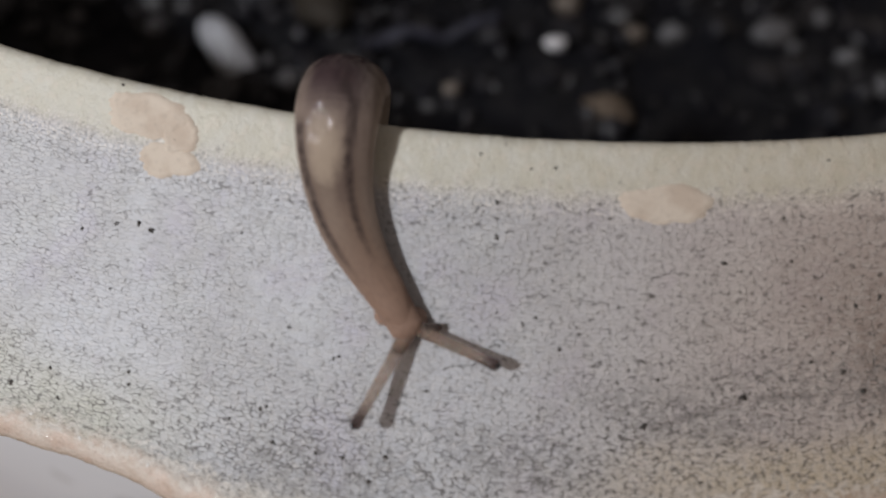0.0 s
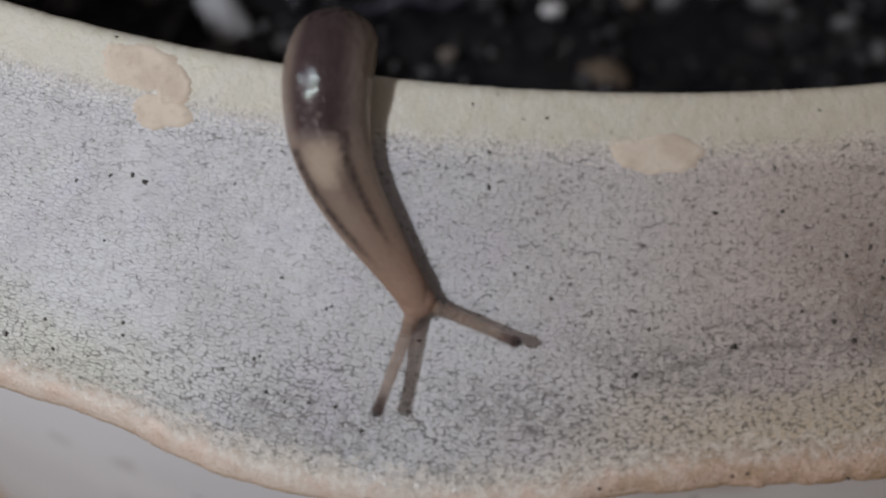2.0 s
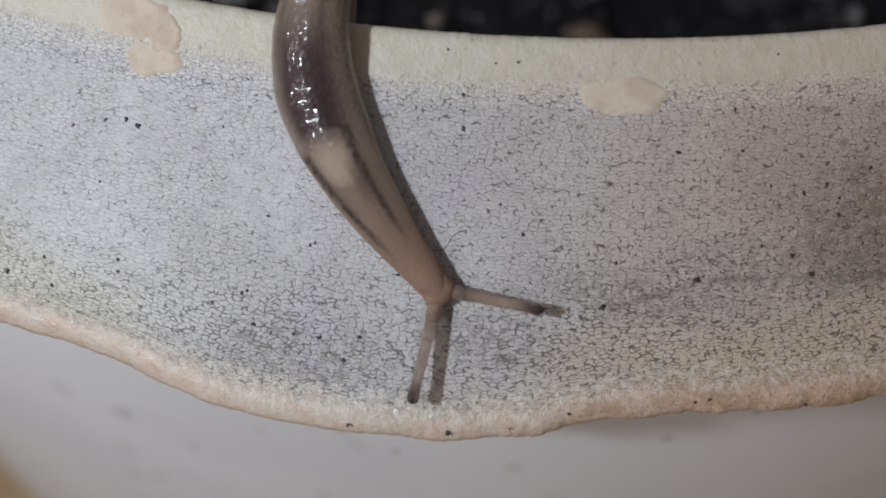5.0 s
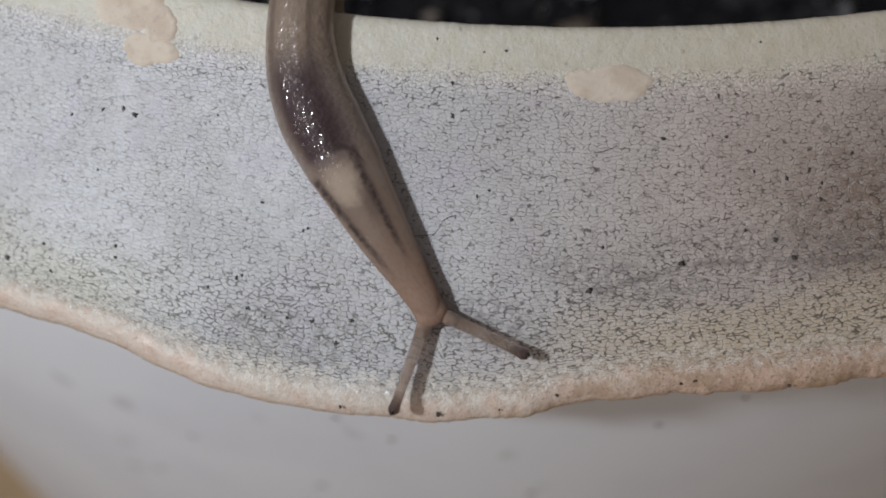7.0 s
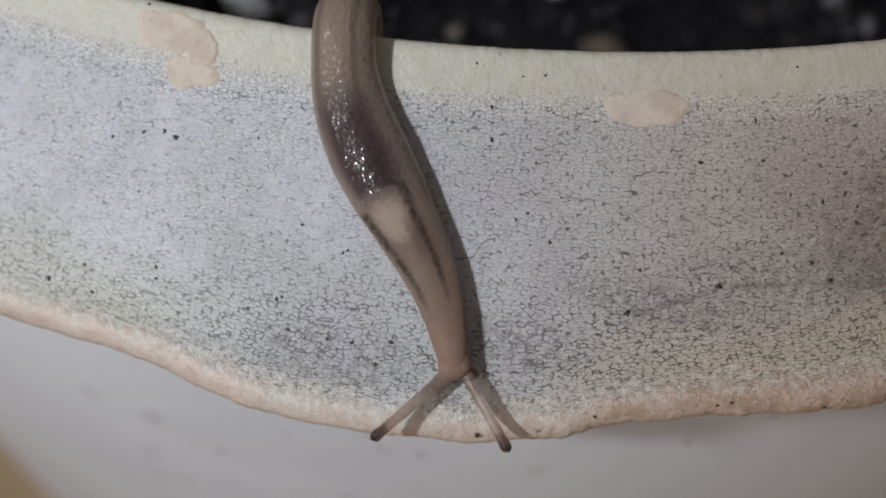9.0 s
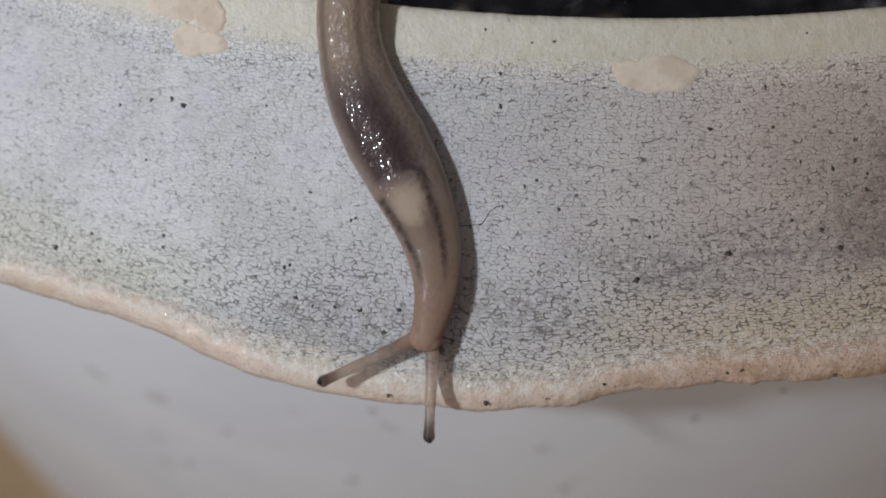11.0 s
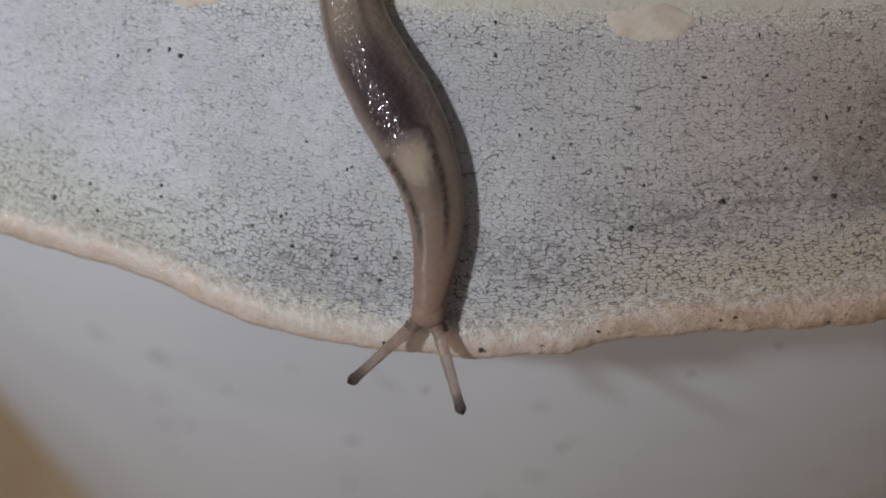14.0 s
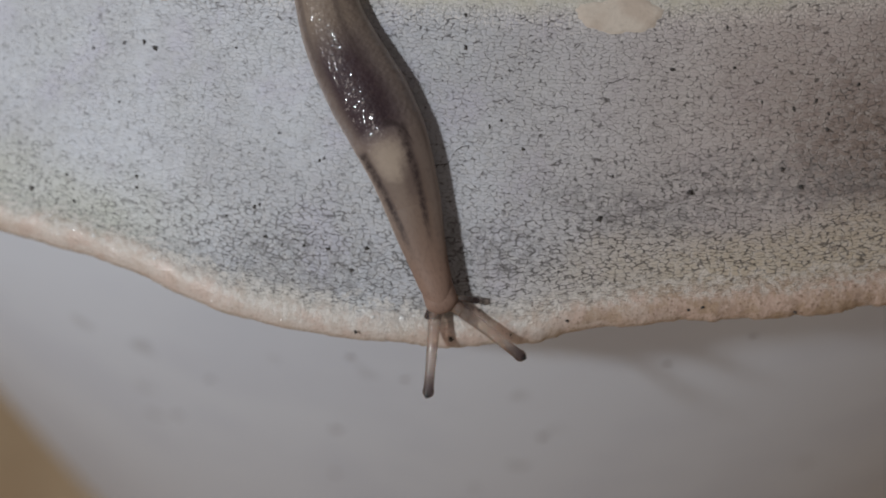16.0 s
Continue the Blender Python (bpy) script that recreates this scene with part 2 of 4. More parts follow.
    # along the crease the blots are smear and painted shading in one
    smear = math_node(nt, "MAXIMUM", math_node(nt, "MAXIMUM", math_node(nt, "MAXIMUM", math_node(nt, "MAXIMUM", math_node(nt, "MAXIMUM", blot(-22.33, 17.29, 5.2, 2.2, -0.02), blot(-18.52, 17.61, 5.5, 2.2, -0.1)), blot(-8.33, 15.94, 7.5, 2, 0.1)), blot(1.67, 13.79, 10, 2, 0.13)), blot(12.06, 12.46, 12, 2.2, 0.05)), blot(-11.68, 19.73, 4, 1.6, -0))
    crease_shade = math_node(nt, "MAXIMUM", blot(2.76, 13.59, 4.51, 0.32, -0.228), math_node(nt, "MAXIMUM", blot(8.49, 12.87, 4.09, 0.32, -0.011), blot(15.82, 13.10, 6.90, 0.32, 0.055)))
    col = blend(nt, math_node(nt, "MULTIPLY", crease_shade, 0.35), col, (0.17, 0.15, 0.14))
    patchy = step(nt, noise_tex(nt, co, 1.5, 4, 0.7), 0.38, 0.62)
    col = blend(nt, math_node(nt, "MULTIPLY", math_node(nt, "MULTIPLY", smear, patchy), 0.55), col, (0.22, 0.215, 0.215))
    # bare pinkish clay along the edge
    clay_at = math_node(nt, "ADD", vj, math_node(nt, "MULTIPLY", math_node(nt, "SUBTRACT", fine, 0.5), 1.6))
    clay_at = math_node(nt, "ADD", clay_at, math_node(nt, "MULTIPLY", right, 0.45))
    clay_at = math_node(nt, "SUBTRACT", clay_at, math_node(nt, "MULTIPLY", math_node(nt, "MULTIPLY", step(nt, u, -30.0, -22.0), math_node(nt, "SUBTRACT", 1.0, right)), 0.55))
    clay = step(nt, math_node(nt, "ADD", clay_at, math_node(nt, "MULTIPLY", right, 0.3)), 18.8, 20.5)
    claycol = blend(nt, step(nt, mid, 0.42, 0.62), (0.735, 0.645, 0.575), (0.69, 0.56, 0.485))
    claycol = blend(nt, math_node(nt, "MULTIPLY", right, 0.75), claycol, blend(nt, step(nt, lumps, 0.42, 0.60), (0.68, 0.515, 0.43), (0.48, 0.34, 0.26)))
    claycol = blend(nt, math_node(nt, "MULTIPLY", step(nt, fine, 0.5, 0.7), 0.5), claycol, (0.78, 0.71, 0.62))
    claycol = blend(nt, math_node(nt, "MULTIPLY", step(nt, noise_tex(nt, co, 0.45, 4, 0.65), 0.47, 0.63), math_node(nt, "ADD", 0.25, math_node(nt, "MULTIPLY", right, 0.6))), claycol, (0.46, 0.34, 0.235))
    claycol = blend(nt, math_node(nt, "MULTIPLY", step(nt, noise_tex(nt, co3, 4.2, 3, 0.6), 0.57, 0.66), math_node(nt, "ADD", 0.30, math_node(nt, "MULTIPLY", right, 0.45))), claycol, (0.26, 0.18, 0.125))
    col = blend(nt, clay, col, claycol)
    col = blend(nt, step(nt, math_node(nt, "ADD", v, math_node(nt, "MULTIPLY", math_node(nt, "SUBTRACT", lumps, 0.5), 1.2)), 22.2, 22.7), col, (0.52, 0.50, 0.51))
    chips = math_node(nt, "MULTIPLY", math_node(nt, "SUBTRACT", 1.0, step(nt, math_node(nt, "ABSOLUTE", math_node(nt, "SUBTRACT", clay_at, 19.3)), 0.3, 1.5)), step(nt, noise_tex(nt, co, 1.7, 3, 0.65), 0.47, 0.58))
    col = blend(nt, math_node(nt, "MULTIPLY", chips, 0.7), col, (0.80, 0.77, 0.72))
    # warm tint rising with u: warmer light on that side, put into the colour
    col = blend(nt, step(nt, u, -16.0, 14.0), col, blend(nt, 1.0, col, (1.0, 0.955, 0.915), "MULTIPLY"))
    col = blend(nt, 1.0, col, (0.94, 0.92, 0.915), "MULTIPLY")
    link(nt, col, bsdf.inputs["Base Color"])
    rough = math_node(nt, "SUBTRACT", math_node(nt, "ADD", 0.38, math_node(nt, "MULTIPLY", mid, 0.25)), math_node(nt, "MULTIPLY", clay, 0.25))
    link(nt, rough, bsdf.inputs["Roughness"])
    link(nt, math_node(nt, "MULTIPLY", clay, 0.85), bsdf.inputs["Coat Weight"])
    bsdf.inputs["Coat Roughness"].default_value = 0.12
    h = math_node(nt, "SUBTRACT", math_node(nt, "MULTIPLY", fine, 0.5), math_node(nt, "MULTIPLY", cracks, 1.3))
    pillow = math_node(nt, "MULTIPLY", math_node(nt, "MULTIPLY", step(nt, edge, 0.0, 0.26), zone), math_node(nt, "ADD", 0.35, math_node(nt, "MULTIPLY", spread, 0.65)))
    h = math_node(nt, "ADD", h, math_node(nt, "ADD", math_node(nt, "MULTIPLY", lift, 0.5), math_node(nt, "MULTIPLY", pillow, 0.7)))
    h = math_node(nt, "ADD", h, math_node(nt, "MULTIPLY", math_node(nt, "MULTIPLY", clay, math_node(nt, "ADD", noise_tex(nt, co3, 1.9, 4, 0.6), math_node(nt, "MULTIPLY", pits, 0.3))), 2.6))
    h = math_node(nt, "ADD", h, math_node(nt, "MULTIPLY", math_node(nt, "MULTIPLY", cream, math_node(nt, "ADD", lumps, math_node(nt, "MULTIPLY", pits, 0.35))), 3.0))
    relief = bump(nt, bsdf, h, 0.00005, 0.7)
    glint = node(nt, "ShaderNodeBump", Distance=0.00025, Strength=0.8)
    link(nt, noise_tex(nt, co, 2.6, 3, 0.6), glint.inputs["Height"])
    link(nt, relief, glint.inputs["Normal"])
    link(nt, glint.outputs["Normal"], bsdf.inputs["Coat Normal"])
    return m


def simple(name, base, second, scale, rough=0.6, bump_mm=0.05, detail=4, lo=0.4, hi=0.65, spec=0.5):
    """A matt material in two mottled tones; scale is in features a metre."""
    m, nt, bsdf = material(name)
    tc = nt.nodes.new("ShaderNodeTexCoord")
    co = tc.outputs["Object"]
    f1 = noise_tex(nt, co, scale, detail, 0.6)
    f2 = noise_tex(nt, co, scale * 6, detail, 0.6)
    col = blend(nt, step(nt, f1, lo, hi), base, second)
    col = blend(nt, math_node(nt, "MULTIPLY", step(nt, f2, 0.5, 0.75), 0.35), col, tuple(c * 0.6 for c in base))
    link(nt, col, bsdf.inputs["Base Color"])
    bsdf.inputs["Roughness"].default_value = rough
    bsdf.inputs["Specular IOR Level"].default_value = spec
    bump(nt, bsdf, f2, bump_mm * MM, 0.6)
    return m


def wall_material():
    """Smooth white glaze of the pot's body, with a few grey smudges and pits."""
    m, nt, bsdf = material("white_glaze")
    co = nt.nodes.new("ShaderNodeTexCoord").outputs["Object"]
    big = noise_tex(nt, co, 45, 3)
    col = blend(nt, step(nt, big, 0.42, 0.62), (0.855, 0.905, 0.999), (0.81, 0.858, 0.96))
    spots = math_node(nt, "SUBTRACT", 1.0, step(nt, voronoi(nt, warped(nt, co, 300, 0.004), 95), 0.10, 0.20))
    spots = math_node(nt, "MULTIPLY", spots, step(nt, noise_tex(nt, co, 60, 2), 0.50, 0.60))
    col = blend(nt, math_node(nt, "MULTIPLY", spots, 0.25), col, (0.22, 0.20, 0.19))
    link(nt, col, bsdf.inputs["Base Color"])
    bsdf.inputs["Roughness"].default_value = 0.42
    bump(nt, bsdf, noise_tex(nt, co, 120, 3), 0.0002, 0.4)
    return m


def slug_material():
    """Wet translucent skin; u: millimetres from the head / 100, v: across the back, 0.5 in the middle."""
    m, nt, bsdf = material("slug_skin")
    tc = nt.nodes.new("ShaderNodeTexCoord")
    sep = nt.nodes.new("ShaderNodeSeparateXYZ")
    link(nt, tc.outputs["UV"], sep.inputs[0])
    s0 = math_node(nt, "MULTIPLY", sep.outputs["X"], 100.0)
    l0 = math_node(nt, "MULTIPLY", math_node(nt, "SUBTRACT", sep.outputs["Y"], 0.5), 2.0)
    comb = nt.nodes.new("ShaderNodeCombineXYZ")
    link(nt, s0, comb.inputs[0])
    link(nt, math_node(nt, "MULTIPLY", l0, 2.6), comb.inputs[1])
    co = comb.outputs[0]
    n1 = noise_tex(nt, co, 0.55, 3)
    n2 = noise_tex(nt, co, 2.4, 4, 0.65)
    n3 = noise_tex(nt, co, 7.0, 3, 0.6)

    def mul(*vals):
        out = vals[0]
        for v in vals[1:]:
            out = math_node(nt, "MULTIPLY", out, v)
        return out

    def inv(v):
        return math_node(nt, "SUBTRACT", 1.0, v)

    s = math_node(nt, "ADD", s0, mul(math_node(nt, "SUBTRACT", n1, 0.5), 0.9))
    l = math_node(nt, "ADD", l0, mul(math_node(nt, "SUBTRACT", n2, 0.5), 0.09))
    # the animal leans a little to one side, so its markings sit off the middle behind the neck
    lp = math_node(nt, "ADD", l, 0.18)
    alp = math_node(nt, "ABSOLUTE", lp)
    al = math_node(nt, "ABSOLUTE", l)
    col = ramp(nt, math_node(nt, "DIVIDE", s, 50.0),
               [(0.0, (0.30, 0.195, 0.150)), (0.07, (0.252, 0.163, 0.122)), (0.14, (0.195, 0.134, 0.102)), (0.20, (0.165, 0.118, 0.094)),
                (0.27, (0.20, 0.150, 0.128)), (0.30, (0.165, 0.128, 0.122)), (0.40, (0.185, 0.145, 0.128)), (0.45, (0.225, 0.172, 0.135)),
                (0.52, (0.25, 0.190, 0.145)), (0.75, (0.25, 0.19, 0.145)), (1.0, (0.30, 0.23, 0.17))])
    # the dark gut that shows through the back behind the mantle
    gut = mul(step(nt, s, 13.3, 15.0), inv(step(nt, s, 19.2, 23.8)), inv(step(nt, math_node(nt, "ADD", alp, mul(math_node(nt, "SUBTRACT", n1, 0.5), 0.4)), 0.42, 1.0)))
    col = blend(nt, mul(gut, 0.96), col, (0.042, 0.023, 0.028))
    core = mul(step(nt, s, 13.9, 15.0), inv(step(nt, s, 16.0, 18.5)), inv(step(nt, math_node(nt, "ABSOLUTE", math_node(nt, "SUBTRACT", l, 0.10)), 0.05, 0.34)))
    col = blend(nt, mul(core, 0.45), col, (0.026, 0.015, 0.018))
    # paler flanks
    flank = mul(step(nt, al, 0.50, 0.88), step(nt, s, 2.5, 9.0))
    col = blend(nt, mul(flank, 0.62), col, (0.265, 0.205, 0.17))
    col = blend(nt, mul(step(nt, n2, 0.45, 0.75), 0.34), col, (0.10, 0.065, 0.058))
    # the shell plate that shows through the mantle, fading out towards the head
    px = math_node(nt, "POWER", math_node(nt, "ABSOLUTE", math_node(nt, "DIVIDE", math_node(nt, "SUBTRACT", s, 12.0), 1.40)), 2.6)
    py = math_node(nt, "POWER", math_node(nt, "ABSOLUTE", math_node(nt, "DIVIDE", math_node(nt, "ADD", l, 0.16), math_node(nt, "ADD", 0.01, mul(s, 0.032)))), 2.2)
    plate = inv(step(nt, math_node(nt, "ADD", math_node(nt, "ADD", px, py), mul(math_node(nt, "SUBTRACT", n2, 0.5), 1.3)), -0.1, 2.3))
    tail = mul(step(nt, s, 5.5, 9.5), inv(step(nt, math_node(nt, "ABSOLUTE", math_node(nt, "ADD", l, 0.22)), 0.08, 0.42)), inv(step(nt, s, 10.5, 11.5)))
    col = blend(nt, math_node(nt, "MAXIMUM", mul(plate, 0.76), mul(tail, 0.14)), col, (0.42, 0.335, 0.26))
    # a dusky wedge in front of the plate, against the band
    wedge = mul(step(nt, s, 8.4, 9.6), inv(step(nt, s, 11.0, 12.2)), inv(step(nt, math_node(nt, "ABSOLUTE", math_node(nt, "SUBTRACT", l, 0.20)), 0.06, 0.30)))
    col = blend(nt, mul(wedge, 0.55), col, (0.125, 0.088, 0.075))

    # a dark band on either side, one of them bending round behind the plate
    def lane(side, at_neck, at_mantle, lo, hi, width):
        mid_line = nt.nodes.new("ShaderNodeMapRange")
        link(nt, s, mid_line.inputs["Value"])
        for key, value in (("From Min", 5.0), ("From Max", 13.5), ("To Min", at_neck), ("To Max", at_mantle)):
            mid_line.inputs[key].default_value = value
        off = math_node(nt, "ABSOLUTE", math_node(nt, "SUBTRACT", mul(l, side), mid_line.outputs["Result"]))
        ragged = math_node(nt, "ADD", off, mul(math_node(nt, "SUBTRACT", n1, 0.5), 0.16))
        core_ = inv(step(nt, ragged, 0.02, width))
        return mul(core_, step(nt, s, lo, lo + 3.5), inv(step(nt, s, hi, hi + 0.8)))
    bands = math_node(nt, "MAXIMUM", lane(-1.0, 0.58, 0.82, 4.2, 12.9, 0.20), lane(1.0, 0.40, 0.44, 4.6, 13.7, 0.20))
    bands = mul(bands, math_node(nt, "ADD", 0.62, mul(step(nt, n2, 0.35, 0.6), 0.38)))
    arch = math_node(nt, "SUBTRACT", 14.55, mul(math_node(nt, "POWER", math_node(nt, "ABSOLUTE", math_node(nt, "SUBTRACT", l, 0.14)), 2.0), 8.0))
    hook = inv(step(nt, math_node(nt, "ABSOLUTE", math_node(nt, "SUBTRACT", s, arch)), 0.06, 0.50))
    hook = mul(hook, step(nt, l, -0.04, 0.20), inv(step(nt, l, 0.52, 0.64)))
    bands = math_node(nt, "MAXIMUM", bands, mul(hook, 0.95))
    col = blend(nt, mul(bands, 0.90), col, (0.040, 0.027, 0.026))
    # two faint lines along the back and the pale, see-through edge of the foot
    lines = mul(inv(step(nt, math_node(nt, "ABSOLUTE", math_node(nt, "SUBTRACT", alp, 0.56)), 0.03, 0.16)), step(nt, s, 17.5, 21.0))
    col = blend(nt, mul(lines, 0.55), col, (0.085, 0.062, 0.055))
    col = blend(nt, mul(step(nt, n3, 0.55, 0.75), 0.10), col, (0.36, 0.29, 0.24))
    fringe = mul(step(nt, al, 0.90, 0.985), step(nt, s, 4.0, 9.0))
    col = blend(nt, mul(fringe, 0.55), col, (0.46, 0.385, 0.33))
    link(nt, col, bsdf.inputs["Base Color"])
    wet = step(nt, s, 11.6, 15.0)
    bsdf.inputs["Roughness"].default_value = 0.50
    bsdf.inputs["Specular IOR Level"].default_value = 0.15
    link(nt, math_node(nt, "ADD", 0.03, mul(wet, 0.66)), bsdf.inputs["Coat Weight"])
    bsdf.inputs["Coat Roughness"].default_value = 0.045
    # knobbly skin behind the mantle, and the raised hem of the mantle
    knobs = mul(inv(voronoi(nt, co, 3.4)), wet)
    hem = inv(step(nt, s, 13.7, 14.4))
    relief = math_node(nt, "ADD", math_node(nt, "ADD", mul(knobs, 0.7), mul(n2, 0.30)), mul(hem, 0.9))
    bump(nt, bsdf, relief, 0.00012, 0.5)
    film = node(nt, "ShaderNodeBump", Distance=0.00042, Strength=0.30)
    link(nt, mul(inv(voronoi(nt, co, 2.0)), math_node(nt, "ADD", 0.14, step(nt, s, 9.0, 14.0))), film.inputs["Height"])
    link(nt, film.outputs["Normal"], bsdf.inputs["Coat Normal"])
    return m


def tentacle_material():
    m, nt, bsdf = material("tentacle_skin")
    co = nt.nodes.new("ShaderNodeTexCoord").outputs["Object"]
    f = noise_tex(nt, co, 2200, 3)
    col = blend(nt, step(nt, f, 0.4, 0.65), (0.66, 0.555, 0.49), (0.54, 0.435, 0.37))
    sep = nt.nodes.new("ShaderNodeSeparateXYZ")
    link(nt, co, sep.inputs[0])
    col = blend(nt, step(nt, sep.outputs["Y"], 0.0036, 0.0070), col, (0.30, 0.192, 0.144))
    knob = math_node(nt, "SUBTRACT", 1.0, step(nt, sep.outputs["Y"], 0.0, 0.0018))
    col = blend(nt, math_node(nt, "MULTIPLY", knob, 0.9), col, (0.11, 0.07, 0.07))
    link(nt, col, bsdf.inputs["Base Color"])
    bsdf.inputs["Roughness"].default_value = 0.22
    bsdf.inputs["IOR"].default_value = 1.2
    link(nt, math_node(nt, "MULTIPLY", math_node(nt, "SUBTRACT", 1.0, step(nt, sep.outputs["Y"], 0.0048, 0.0068)), 0.82), bsdf.inputs["Transmission Weight"])
    bsdf.inputs["Subsurface Weight"].default_value = 0.4
    bsdf.inputs["Subsurface Radius"].default_value = (1.0, 0.6, 0.4)
    bsdf.inputs["Subsurface Scale"].default_value = 0.0006
    bsdf.inputs["Coat Weight"].default_value = 0.85
    bsdf.inputs["Coat Roughness"].default_value = 0.06
    skin = bump(nt, bsdf, f, 0.0001, 0.7)
    link(nt, skin, bsdf.inputs["Coat Normal"])
    return m


GLAZE = glaze_material()
WHITE = wall_material()
CLAY = simple("bare_clay", (0.66, 0.57, 0.48), (0.57, 0.47, 0.385), 420, 0.75, 0.06)
SOIL = simple("potting_soil", (0.009, 0.009, 0.0125), (0.022, 0.021, 0.023), 300, 0.7, 1.0, spec=0.12)
GRAIN = simple("soil_grain", (0.013, 0.013, 0.0175), (0.038, 0.035, 0.037), 260, 0.24, 0.3, spec=0.3)
PALE_GRAIN = simple("pale_grain", (0.15, 0.148, 0.16), (0.08, 0.075, 0.078), 150, 0.5, 0.2)
PERLITE = simple("perlite", (0.60, 0.62, 0.67), (0.45, 0.46, 0.51), 300, 0.6, 0.2)
BARK = simple("bark", (0.15, 0.11, 0.08), (0.09, 0.065, 0.048), 260, 0.7, 0.4)
WHITE_GRAIN = simple("white_grain", (0.85, 0.83, 0.86), (0.70, 0.68, 0.70), 300, 0.5, 0.2)
TAN_GRAIN = simple("tan_grain", (0.20, 0.165, 0.14), (0.12, 0.095, 0.08), 200, 0.5, 0.2)
DARK_BARK = simple("dark_bark", (0.035, 0.026, 0.018), (0.02, 0.016, 0.012), 260, 0.7, 0.4)
ROOT = simple("root", (0.05, 0.05, 0.075), (0.03, 0.03, 0.045), 200, 0.6, 0.1)
DIRT = simple("dirt", (0.055, 0.05, 0.046), (0.09, 0.072, 0.062), 2000, 0.8, 0.05)
GLINT_CHIP = simple("glint_chip", (0.80, 0.78, 0.76), (0.70, 0.66, 0.62), 900, 0.12, 0.03)
SCUFF = simple("scuff", (0.40, 0.38, 0.40), (0.50, 0.48, 0.50), 900, 0.6, 0.02)
WOOD = simple("floor_wood", (0.74, 0.56, 0.36), (0.64, 0.46, 0.28), 30, 0.6, 0.3)
SKIN = slug_material()
HORN = tentacle_material()
EYE = simple("eye", (0.012, 0.01, 0.012), (0.02, 0.016, 0.018), 3000, 0.15, 0.0)


# ---- helpers ----
def mesh_object(name, verts, faces, mat, smooth=True, uvs=None):
    me = bpy.data.meshes.new(name)
    me.from_pydata(verts, [], faces)
    me.materials.append(mat)
    if smooth:
        me.polygons.foreach_set("use_smooth", [True] * len(me.polygons))
    if uvs is not None:
        layer = me.uv_layers.new(name="UVMap")
        idx = np.empty(len(me.loops), dtype=np.int32)
        me.loops.foreach_get("vertex_index", idx)
        layer.data.foreach_set("uv", np.asarray(uvs, dtype=np.float32)[idx].ravel())
    me.update()
    return new(name, me)


def under(ob, parent, label=""):
    ob.parent = parent
    return tagged(ob, label)


def lump(rng, size, flat=0.75, sub=1, rough=0.28):
    """Verts and faces of one uneven grain."""
    bm = bmesh.new()
    bmesh.ops.create_icosphere(bm, subdivisions=sub, radius=1.0)
    off = Vector((rng.uniform(-50, 50), rng.uniform(-50, 50), rng.uniform(-50, 50)))
    sx, sy, sz = rng.uniform(0.75, 1.25), rng.uniform(0.75, 1.25), flat * rng.uniform(0.8, 1.2)
    vs = []
    for w in bm.verts:
        k = 1.0 + rough * 2.0 * noise.noise(w.co * 1.3 + off)
        vs.append(Vector((w.co.x * sx, w.co.y * sy, w.co.z * sz)) * k * size)
    fs = [[w.index for w in f.verts] for f in bm.faces]
    bm.free()
    return vs, fs


# ---- the pot's rim: a cross-section carried round the axis ----
def field_z(o):
    """Height of the sloping rim face, millimetres, at o outside the lip."""
    return 210.0 - 0.84 * o + 0.00767 * o * o


SECTION = [(-8.5, 150.0), (-6.0, 172.0), (-3.6, 190.0), (-1.9, 202.0), (-1.2, 206.2), (-0.9, 207.6), (-0.62, 208.4), (-0.32, 208.9),
           (0.0, 209.15), (0.3, 209.22), (0.6, 209.15), (0.9, 208.98), (1.2, 208.77)]
SECTION += [(o, field_z(o) - 0.22 * max(0.0, 1 - (o - 1.2) / 2.0)) for o in np.linspace(1.5, 19.0, 60)]
SECTION = np.array(SECTION)
ARC = np.concatenate(([0.0], np.cumsum(np.hypot(*np.diff(SECTION, axis=0).T))))
ARC -= ARC[9]


def edge_out(th):
    """How far outside the lip the rim's lower edge lies, at th degrees round the pot."""
    def rise(at):
        return 1 / (1 + math.exp(-(th - at) / 0.95))
    return 21.08 + 0.17 * rise(-10.5) + 2.1 * (rise(-12.5) - rise(-1.7)) + 0.3 * math.sin(math.radians(th * 7 + 40)) * min(1, abs(th) / 60)


def spot(th, o, z):
    r = RL + o * MM
    a = math.radians(th)
    return Vector((AX + r * math.sin(a), AY - r * math.cos(a), z * MM))


